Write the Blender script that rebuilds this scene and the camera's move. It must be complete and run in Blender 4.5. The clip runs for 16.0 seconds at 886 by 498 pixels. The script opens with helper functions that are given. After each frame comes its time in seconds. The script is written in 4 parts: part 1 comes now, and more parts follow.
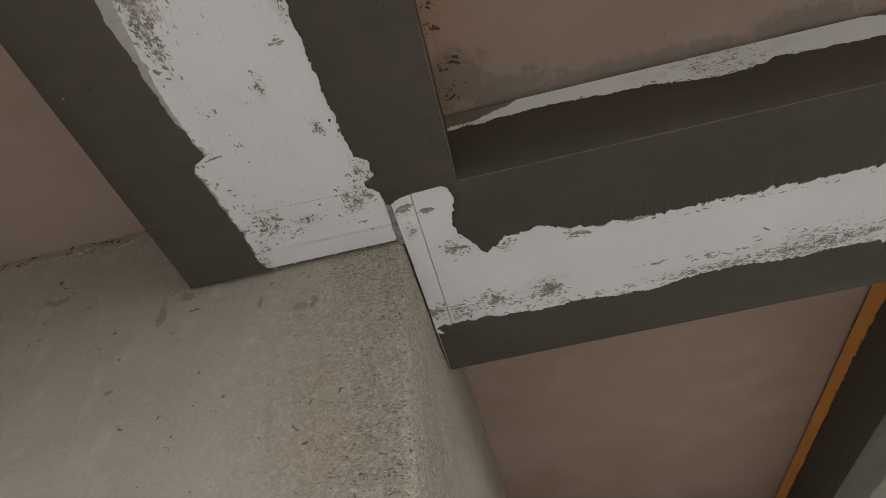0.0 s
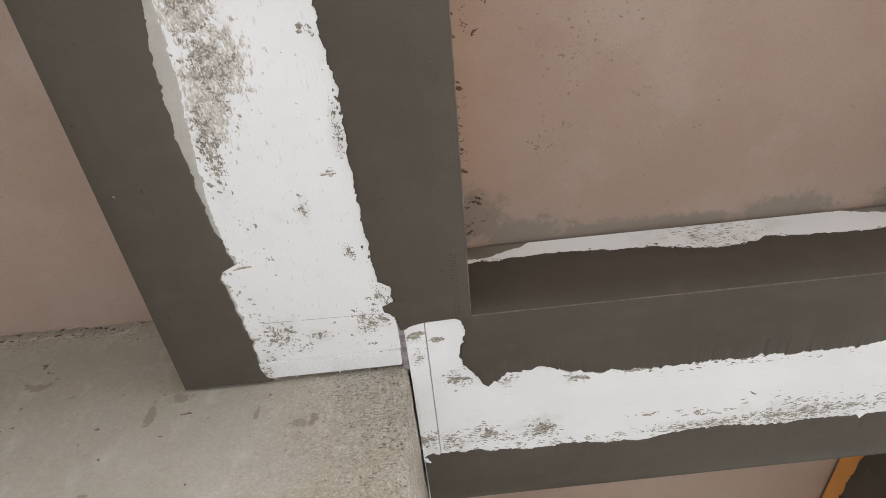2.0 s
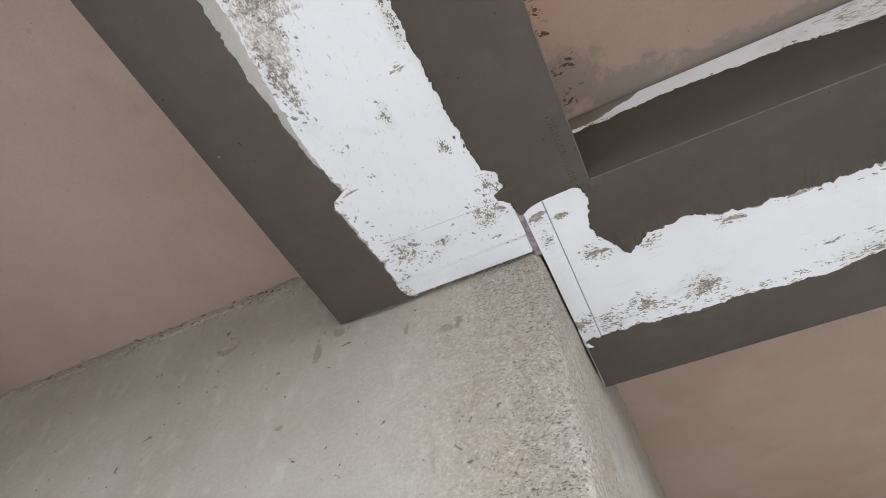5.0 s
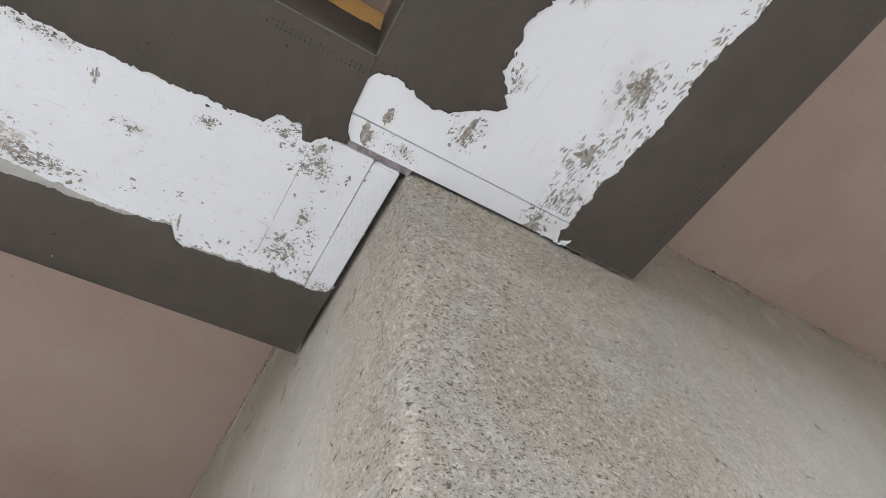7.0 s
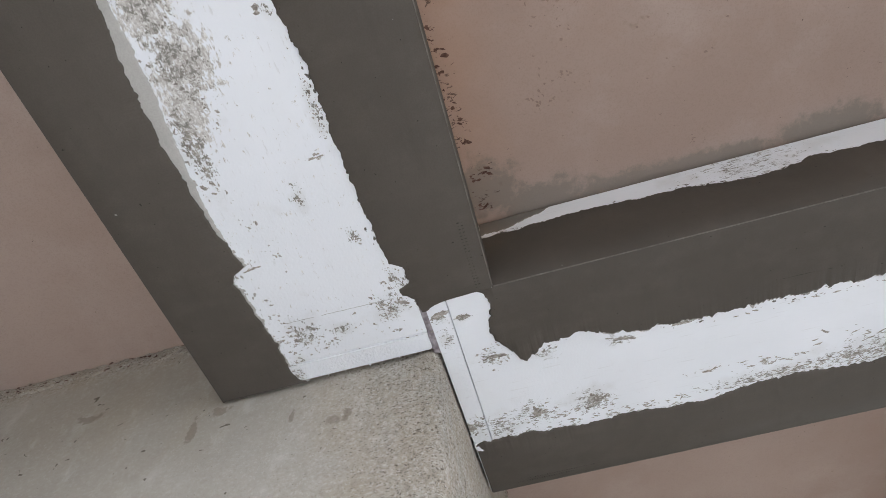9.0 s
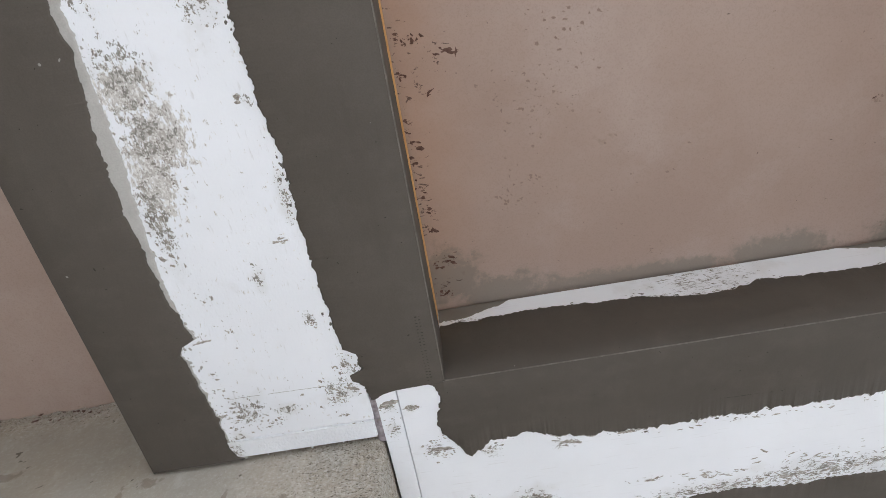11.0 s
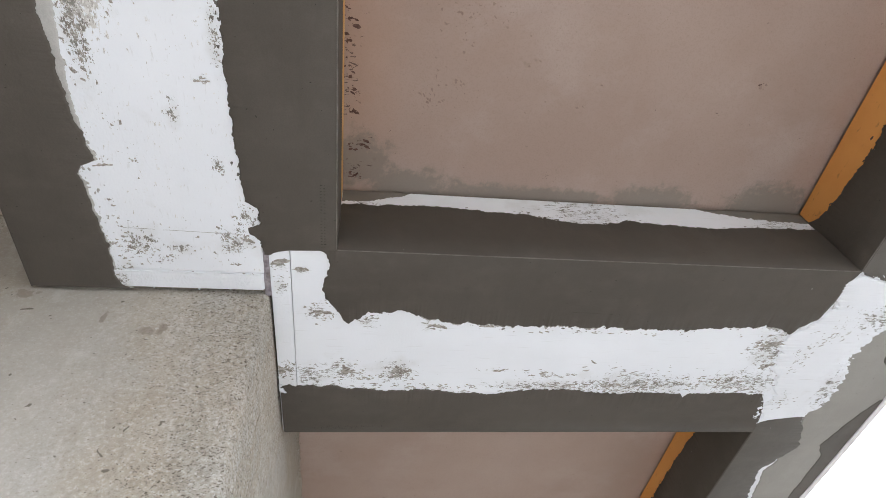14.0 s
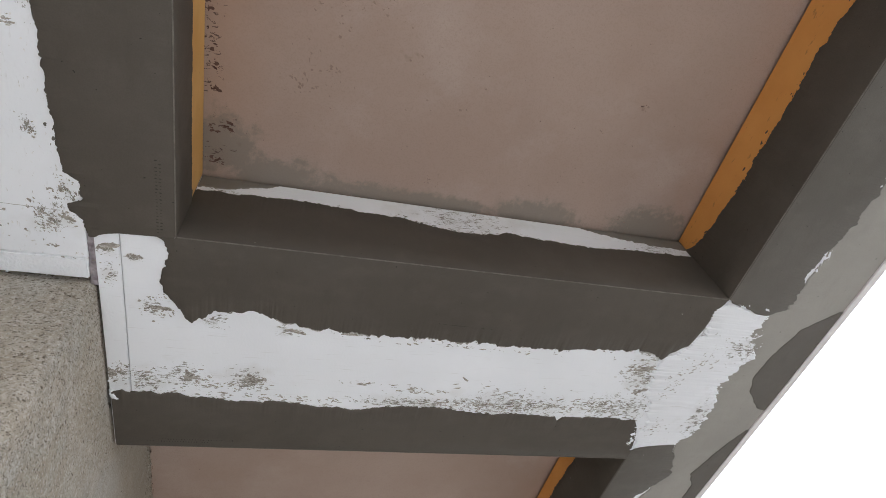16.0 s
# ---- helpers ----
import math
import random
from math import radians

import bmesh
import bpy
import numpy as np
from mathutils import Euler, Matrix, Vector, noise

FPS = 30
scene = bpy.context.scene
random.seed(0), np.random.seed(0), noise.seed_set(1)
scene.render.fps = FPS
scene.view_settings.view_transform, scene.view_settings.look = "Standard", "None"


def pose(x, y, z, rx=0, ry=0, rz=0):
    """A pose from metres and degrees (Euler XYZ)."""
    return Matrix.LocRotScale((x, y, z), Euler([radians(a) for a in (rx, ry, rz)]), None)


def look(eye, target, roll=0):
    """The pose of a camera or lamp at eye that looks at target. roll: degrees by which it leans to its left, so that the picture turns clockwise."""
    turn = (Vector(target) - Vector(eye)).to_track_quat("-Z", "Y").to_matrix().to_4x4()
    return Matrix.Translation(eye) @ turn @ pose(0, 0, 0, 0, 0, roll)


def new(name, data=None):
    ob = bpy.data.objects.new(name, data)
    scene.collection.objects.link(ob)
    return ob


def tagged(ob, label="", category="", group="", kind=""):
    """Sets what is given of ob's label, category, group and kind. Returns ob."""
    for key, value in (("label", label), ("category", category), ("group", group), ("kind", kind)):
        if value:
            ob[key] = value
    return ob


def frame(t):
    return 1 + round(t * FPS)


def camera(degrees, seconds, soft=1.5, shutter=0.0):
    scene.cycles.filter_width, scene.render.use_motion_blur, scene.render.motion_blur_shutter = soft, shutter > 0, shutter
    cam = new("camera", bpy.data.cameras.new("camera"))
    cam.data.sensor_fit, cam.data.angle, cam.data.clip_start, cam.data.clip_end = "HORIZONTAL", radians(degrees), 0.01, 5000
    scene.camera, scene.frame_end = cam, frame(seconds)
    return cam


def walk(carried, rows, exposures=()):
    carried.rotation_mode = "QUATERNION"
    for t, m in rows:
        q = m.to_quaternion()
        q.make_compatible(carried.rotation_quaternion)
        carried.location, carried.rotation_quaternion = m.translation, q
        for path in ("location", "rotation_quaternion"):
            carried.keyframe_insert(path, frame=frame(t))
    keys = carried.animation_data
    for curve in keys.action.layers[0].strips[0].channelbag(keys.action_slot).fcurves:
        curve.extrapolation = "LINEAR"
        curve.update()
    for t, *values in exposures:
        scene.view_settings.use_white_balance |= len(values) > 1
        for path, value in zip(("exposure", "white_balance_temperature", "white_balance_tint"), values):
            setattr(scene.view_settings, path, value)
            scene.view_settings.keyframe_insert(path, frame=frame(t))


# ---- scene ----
cam = camera(75.9, 16.0, soft=0.7)
PATH = [
    (0, (0.1311, -0.5911, 1.7272), (-0.0303, 0.7767, 3.2019), -7.5),
    (0.5, (0.1009, -0.6476, 1.7383), (0.111, 0.5729, 3.3452), -8.5),
    (1, (0.0827, -0.6647, 1.7403), (0.0968, 0.459, 3.4168), -7.7),
    (1.5, (0.0807, -0.6698, 1.7383), (0.111, 0.4247, 3.4329), -8.0),
    (2, (0.0666, -0.6506, 1.7332), (0.0837, 0.4458, 3.4258), -6.6),
    (2.5, (0.0313, -0.6476, 1.7332), (-0.0071, 0.4771, 3.4077), -3.5),
    (3, (-0.0333, -0.6446, 1.7191), (-0.0797, 0.4822, 3.3916), -2.2),
    (3.2, (-0.0514, -0.6425, 1.7191), (-0.0999, 0.5064, 3.3764), -1.7),
    (5.3, (0.1765, -0.5084, 1.709), (-0.4912, 0.5518, 3.2887), -1.4),
    (5.5, (0.2451, -0.3823, 1.702), (-0.5245, 0.6022, 3.2856), -1.4),
    (6, (0.3228, -0.1483, 1.7534), (-0.6657, 0.577, 3.3552), 0.3),
    (6.5, (0.3097, -0.1281, 1.7786), (-0.7495, 0.4216, 3.4057), 0.1),
    (7, (0.2895, -0.1493, 1.7766), (-0.6879, 0.4983, 3.4188), -4.0),
    (7.5, (0.1967, -0.3581, 1.7211), (-0.5508, 0.5023, 3.3855), -7.4),
    (8, (0.121, -0.5447, 1.707), (-0.3682, 0.4832, 3.3724), -7.9),
    (8.5, (0.1352, -0.5699, 1.709), (-0.1503, 0.4922, 3.3996), -6.7),
    (9, (0.1261, -0.5709, 1.7282), (-0.0605, 0.4489, 3.4591), -5.7),
    (9.5, (0.1321, -0.582, 1.7242), (0.003, 0.3672, 3.4995), -5.8),
    (10, (0.1513, -0.5972, 1.7504), (0.0575, 0.3208, 3.5439), -6.0),
    (10.2, (0.1503, -0.6022, 1.7534), (0.0676, 0.3218, 3.5439), -6.2),
    (12.5, (0.1584, -0.6557, 1.6979), (0.1917, 0.1664, 3.5398), -4.1),
    (13, (0.1685, -0.6365, 1.6657), (0.2189, 0.2552, 3.4743), -1.9),
    (13.5, (0.1291, -0.6506, 1.6727), (0.0585, 0.3177, 3.441), 3.0),
    (14, (0.1523, -0.6264, 1.6758), (0.4196, 0.5427, 3.2988), -8.0),
    (14.5, (0.2239, -0.6214, 1.6858), (0.8392, 0.4579, 3.2756), -12.3),
    (15, (0.3056, -0.6022, 1.7232), (1.155, 0.3732, 3.2705), -19.6),
    (15.5, (0.2976, -0.5921, 1.7131), (1.0672, 0.3873, 3.2998), -21.7),
    (16, (0.2653, -0.582, 1.7), (0.7706, 0.4811, 3.3381), -14.2),
]
EXPOSURES = [(0.0, 0.8, 6650, 11), (0.5, 1.47, 6700, 11), (1.5, 1.87, 6470, 11), (3.0, 1.95, 6220, 11), (5.3, 1.96, 6000, 11), (7.0, 1.83, 6000, 11), (9.0, 1.85, 5880, 11), (10.2, 1.9, 5880, 11), (12.5, 2.02, 6020, 11), (13.5, 1.99, 5950, 11), (15.0, 1.9, 6100, 11), (16.0, 1.63, 6100, 11)]
walk(cam, [(t, look(eye, target, roll)) for t, eye, target, roll in PATH], EXPOSURES)

# ---- world, sun and light ----
world = bpy.data.worlds.new("overcast_sky")
scene.world = world
world.use_nodes = True
wn = world.node_tree
wn.nodes.clear()
sky = wn.nodes.new("ShaderNodeTexSky")
sky.sky_type = "NISHITA"
sky.sun_disc = False
sky.sun_elevation = radians(40)
sky.sun_rotation = radians(153)
sky.air_density, sky.dust_density, sky.ozone_density = 1.0, 4.0, 1.0
cloud = wn.nodes.new("ShaderNodeMix")
cloud.data_type = "RGBA"
cloud.inputs[0].default_value = 0.72
cloud.inputs[7].default_value = (11.0, 11.6, 12.4, 1)
background = wn.nodes.new("ShaderNodeBackground")
background.inputs["Strength"].default_value = 0.15
world_out = wn.nodes.new("ShaderNodeOutputWorld")
wn.links.new(sky.outputs[0], cloud.inputs[6])
wn.links.new(cloud.outputs[2], background.inputs["Color"])
wn.links.new(background.outputs[0], world_out.inputs["Surface"])

sun_data = bpy.data.lights.new("sun", "SUN")
sun_data.energy, sun_data.angle, sun_data.color = 1.3, radians(30), (1.0, 0.98, 0.95)
sun = new("sun", sun_data)
sun.matrix_world = look((3.0, -5.8, 5.4), (0, 0, 0))

# ---- sizes ----
H = 2.40            # underside of the clad beams
CEIL = 2.594         # underside of the slab
AX0, AX1 = -0.355, 0.104      # beam a, which runs along y
BY0, BY1 = -0.094, 0.357      # beam b, which runs along x
CX0, CX1 = 1.020, 1.286       # edge beam c, which runs along y
SOUTH, NORTH, WEST = -1.5, 1.95, -2.8
BOARD = 0.03        # thickness of the insulation boards


# ---- material helpers ----
def tree(name, rough=0.8):
    m = bpy.data.materials.new(name)
    m.use_nodes = True
    nt = m.node_tree
    shader = nt.nodes["Principled BSDF"]
    shader.inputs["Roughness"].default_value = rough
    shader.inputs["Specular IOR Level"].default_value = 0.3
    return m, nt, shader


def add(nt, kind, ins=None, **props):
    n = nt.nodes.new(kind)
    for k, v in props.items():
        setattr(n, k, v)
    for k, v in (ins or {}).items():
        if isinstance(v, bpy.types.NodeSocket):
            nt.links.new(v, n.inputs[k])
        else:
            n.inputs[k].default_value = v
    return n


def place(nt, scale=(1, 1, 1), shift=(0, 0, 0)):
    g = add(nt, "ShaderNodeNewGeometry")
    v = add(nt, "ShaderNodeVectorMath", {0: g.outputs["Position"], 1: shift}, operation="SUBTRACT")
    return add(nt, "ShaderNodeVectorMath", {0: v.outputs[0], 1: scale}, operation="MULTIPLY").outputs[0]


def grain(nt, scale, stretch=(1, 1, 1), detail=4.0, rough=0.55, warp=0.0):
    n = add(nt, "ShaderNodeTexNoise", {"Vector": place(nt, stretch), "Scale": scale, "Detail": detail, "Roughness": rough, "Distortion": warp})
    return n.outputs[0]


def calc(nt, op, a, b=0.0, clamp=False):
    return add(nt, "ShaderNodeMath", {0: a, 1: b}, operation=op, use_clamp=clamp).outputs[0]


def step(nt, value, lo, hi, out_lo=0.0, out_hi=1.0):
    n = add(nt, "ShaderNodeMapRange", {"Value": value, "From Min": lo, "From Max": hi, "To Min": out_lo, "To Max": out_hi}, interpolation_type="SMOOTHSTEP")
    return n.outputs[0]


def blend(nt, fac, a, b):
    def colour(c):
        return c if isinstance(c, bpy.types.NodeSocket) else (*c, 1)
    return add(nt, "ShaderNodeMix", {0: fac, 6: colour(a), 7: colour(b)}, data_type="RGBA").outputs[2]


def spots(nt, patches, upright=False):
    """The mask of some soft-edged oval patches: centre x, y and half sizes; upright: x, z."""
    total = None
    for cx, cy, rx, ry in patches:
        v = place(nt, (1 / rx, 0, 1 / ry), (cx, 0, cy)) if upright else place(nt, (1 / rx, 1 / ry, 0), (cx, cy, 0))
        d = add(nt, "ShaderNodeVectorMath", {0: v}, operation="LENGTH").outputs["Value"]
        m = step(nt, d, 1.75, 0.0)
        total = m if total is None else calc(nt, "MAXIMUM", total, m)
    return total


def cells(nt, scale, share, warp=0.6):
    """Scattered small pits or grains, one to a cell of a warped Voronoi field; share sets how many and how large."""
    v = place(nt, scale)
    bend = add(nt, "ShaderNodeTexNoise", {"Vector": v, "Scale": 0.9, "Detail": 2.0})
    v = add(nt, "ShaderNodeVectorMath", {0: bend.outputs["Color"], 1: (warp, warp, warp), 2: v}, operation="MULTIPLY_ADD").outputs[0]
    n = add(nt, "ShaderNodeTexVoronoi", {"Vector": v, "Scale": 1.0})
    chance = add(nt, "ShaderNodeSeparateColor", {0: n.outputs["Color"]}).outputs[0]
    size = calc(nt, "MULTIPLY", calc(nt, "SUBTRACT", calc(nt, "ADD", chance, share), 1.0), 0.75)
    return step(nt, calc(nt, "SUBTRACT", size, n.outputs["Distance"]), -0.06, 0.06)


def relief(nt, shader, height, strength, distance=0.002):
    b = add(nt, "ShaderNodeBump", {"Height": height, "Strength": strength, "Distance": distance})
    nt.links.new(b.outputs[0], shader.inputs["Normal"])
    return b


def colour_to(nt, shader, c):
    nt.links.new(c, shader.inputs["Base Color"])


# ---- materials ----
def coat_material(name, dark, light, mottled=0.5):
    m, nt, sh = tree(name, 0.68)
    c = blend(nt, step(nt, grain(nt, 3.0, (1, 1, 1), 5), 0.3, 0.7), dark, light)
    c = blend(nt, step(nt, grain(nt, 16.0, (1, 1.6, 1), 6, 0.65), 0.42, 0.75, 0, mottled), c, [v * 1.15 for v in light])
    c = blend(nt, step(nt, grain(nt, 45.0, (1, 0.3, 1), 5, 0.65), 0.5, 0.75, 0, mottled * 0.6), c, [v * 0.86 for v in dark])
    c = blend(nt, step(nt, grain(nt, 600.0, (1, 1, 1), 2), 0.35, 0.7, 0, 0.22), c, [v * 0.7 for v in dark])
    c = blend(nt, step(nt, grain(nt, 190.0, (1, 1, 1), 1), 0.785, 0.80, 0, 0.75), c, [v * 0.25 for v in dark])
    c = blend(nt, step(nt, grain(nt, 85.0, (1, 1, 1), 1), 0.825, 0.835, 0, 0.7), c, (0.36, 0.35, 0.33))
    colour_to(nt, sh, c)
    h = calc(nt, "ADD", grain(nt, 14.0, (1, 1, 1), 4), calc(nt, "MULTIPLY", grain(nt, 300.0, (1, 1, 1), 3), 0.14))
    relief(nt, sh, h, 0.4, 0.004)
    return m


COAT = coat_material("fresh_base_coat", (0.082, 0.071, 0.059), (0.098, 0.085, 0.072))
DRY_COAT = coat_material("dry_base_coat", (0.31, 0.297, 0.275), (0.37, 0.357, 0.33), 0.35)
DAMP_COAT = coat_material("damp_base_coat", (0.120, 0.110, 0.098), (0.145, 0.134, 0.121))
HALF_DRY = coat_material("half_dry_base_coat", (0.175, 0.158, 0.137), (0.225, 0.207, 0.182))
FILM = coat_material("thin_base_coat", (0.37, 0.36, 0.34), (0.49, 0.48, 0.46), 0.6)


def foam_material(name, patches, streak, rare=0.0, beads=0.35, stain=(0.20, 0.19, 0.17), scraped=(), bumpy=0.0):
    """White bead foam with smears of base coat scraped thin over some patches."""
    m, nt, sh = tree(name, 0.8)
    c = blend(nt, step(nt, grain(nt, 5.0), 0.3, 0.7), (0.835, 0.858, 0.900), (0.875, 0.898, 0.942))
    s = grain(nt, 1.0, streak, 6, 0.68, 0.4)
    s2 = grain(nt, 2.7, streak, 5, 0.65, 0.3)
    mask = spots(nt, patches)
    torn = calc(nt, "MULTIPLY", calc(nt, "SUBTRACT", grain(nt, 75.0, (1, 1, 1), 6, 0.7), 0.5), 2.8)
    broken = step(nt, calc(nt, "ADD", mask, torn), 0.30, 1.15)
    broken = calc(nt, "MULTIPLY", broken, step(nt, mask, 0.0, 0.25))
    level = calc(nt, "ADD", calc(nt, "ADD", calc(nt, "MULTIPLY", s, 0.55), calc(nt, "MULTIPLY", s2, 0.45)), calc(nt, "MULTIPLY", broken, 0.18))
    hard = step(nt, level, 0.655 - rare, 0.685 - rare)
    soft = step(nt, calc(nt, "ADD", grain(nt, 24.0, (1, 1, 1), 5), calc(nt, "MULTIPLY", mask, 0.26)), 0.6, 0.95, 0, 0.35)
    c = blend(nt, soft, c, (0.60, 0.59, 0.56))
    if scraped:
        dash = calc(nt, "MULTIPLY", calc(nt, "SUBTRACT", grain(nt, 1.0, (260, 95, 100), 4, 0.6, 0.6), 0.5), 2.2)
        veil = calc(nt, "ADD", calc(nt, "ADD", spots(nt, scraped), calc(nt, "MULTIPLY", torn, 0.8)), dash)
        c = blend(nt, step(nt, veil, 0.40, 0.60, 0, 0.85), c, blend(nt, step(nt, s, 0.40, 0.60), (0.40, 0.365, 0.325), (0.66, 0.635, 0.60)))
        worms = calc(nt, "MULTIPLY", step(nt, grain(nt, 1.0, (330, 210, 100), 3, 0.6, 0.8), 0.54, 0.58, 0, 0.85), step(nt, veil, 0.35, 0.5))
        c = blend(nt, worms, c, (0.82, 0.815, 0.80))
    lines_fine = step(nt, grain(nt, 1.0, [v * f for v, f in zip(streak, (0.25, 1.0, 1.0))] if streak[1] > streak[0] else [v * f for v, f in zip(streak, (1.0, 0.4, 1.0))], 4, 0.6), 0.60, 0.74, 0, 0.28)
    c = blend(nt, lines_fine, c, (0.5, 0.49, 0.47))
    tone = blend(nt, grain(nt, 60.0), [v * 0.7 for v in stain], [v * 1.8 for v in stain])
    c = blend(nt, hard, c, tone)
    colour_to(nt, sh, c)
    h = calc(nt, "ADD", calc(nt, "MULTIPLY", grain(nt, 240.0, (1, 1, 1), 2), beads), calc(nt, "MULTIPLY", hard, 0.5))
    if bumpy:
        h = calc(nt, "ADD", h, calc(nt, "MULTIPLY", grain(nt, 1.0, (110, 190, 100), 4, 0.6, 0.6), bumpy))
    relief(nt, sh, h, 0.5, 0.002 + 0.001 * (bumpy > 0))
    return m


FOAM_A = foam_material("scuffed_white_foam", [
    (-0.172, -0.505, 0.048, 0.075), (-0.175, -0.575, 0.05, 0.05), (-0.20, -0.40, 0.024, 0.085), (-0.183, -0.095, 0.035, 0.036),
    (-0.045, -0.105, 0.028, 0.032), (-0.02, -0.145, 0.02, 0.02), (-0.059, -0.231, 0.013, 0.016), (-0.052, -0.523, 0.010, 0.012),
    (-0.042, -0.40, 0.010, 0.05), (-0.105, -0.305, 0.012, 0.03), (-0.125, -0.085, 0.03, 0.012), (-0.21, -0.04, 0.02, 0.02),
    (-0.075, -0.64, 0.03, 0.05), (-0.19, -0.67, 0.02, 0.06)], (210, 110, 150),
    scraped=[(-0.160, -0.500, 0.036, 0.045), (-0.185, -0.455, 0.026, 0.06), (-0.180, -0.555, 0.032, 0.03)])
FOAM_B = foam_material("smeared_white_foam", [
    (0.116, 0.180, 0.045, 0.042), (0.214, 0.182, 0.045, 0.042), (0.060, 0.190, 0.04, 0.04), (0.075, 0.035, 0.028, 0.022),
    (0.049, -0.050, 0.018, 0.011), (0.50, 0.215, 0.14, 0.020), (0.70, 0.210, 0.18, 0.040),
    (0.93, 0.200, 0.12, 0.05), (0.955, 0.100, 0.07, 0.055), (0.27, 0.062, 0.03, 0.016), (0.16, 0.055, 0.03, 0.02),
    (1.02, 0.0, 0.02, 0.06), (0.95, 0.05, 0.06, 0.02)], (60, 300, 150))
FOAM_STRIP_A = foam_material("cut_white_foam", [(-0.222, -0.02, 0.022, 0.03)], (150, 150, 100), 0.0, 1.0, bumpy=0.4)
FOAM_STRIP_B = foam_material("stained_foam_strip", [
    (0.02, 0.185, 0.03, 0.035), (0.016, -0.060, 0.022, 0.012), (0.018, -0.02, 0.012, 0.02)], (90, 200, 100), 0.0, 0.6)
FOAM_C = foam_material("crumbled_white_foam", [(1.12, 0.02, 0.05, 0.04), (1.125, 0.22, 0.03, 0.10), (1.16, -0.55, 0.03, 0.04)], (60, 220, 100))
FOAM_SIDE = foam_material("dusty_side_foam", [(0.14, -0.094, 0.05, 0.2), (0.55, -0.094, 0.14, 0.2), (0.95, -0.094, 0.09, 0.2)], (50, 60, 420), -0.045, 0.3, (0.16, 0.145, 0.125))


def orange_material():
    m, nt, sh = tree("orange_foam_board", 0.7)
    c = blend(nt, step(nt, grain(nt, 7.0), 0.3, 0.7), (0.70, 0.32, 0.085), (0.78, 0.38, 0.11))
    c = blend(nt, step(nt, grain(nt, 1.0, (60, 30, 90), 5, 0.6), 0.63, 0.72, 0, 0.6), c, (0.33, 0.16, 0.06))
    c = blend(nt, step(nt, grain(nt, 150.0), 0.68, 0.74, 0, 0.4), c, (0.42, 0.2, 0.07))
    colour_to(nt, sh, c)
    relief(nt, sh, grain(nt, 180.0), 0.3, 0.001)
    return m


def yellow_material():
    m, nt, sh = tree("yellow_foam_board", 0.7)
    c = blend(nt, step(nt, grain(nt, 9.0), 0.3, 0.7), (0.66, 0.38, 0.12), (0.74, 0.46, 0.17))
    c = blend(nt, step(nt, grain(nt, 140.0), 0.66, 0.74, 0, 0.5), c, (0.4, 0.22, 0.08))
    colour_to(nt, sh, c)
    relief(nt, sh, grain(nt, 180.0), 0.3, 0.001)
    return m


def purple_material():
    m, nt, sh = tree("lilac_gap_foam", 0.75)
    c = blend(nt, step(nt, grain(nt, 70.0), 0.35, 0.65), (0.235, 0.205, 0.225), (0.40, 0.365, 0.39))
    colour_to(nt, sh, c)
    relief(nt, sh, grain(nt, 150.0), 0.8, 0.004)
    return m


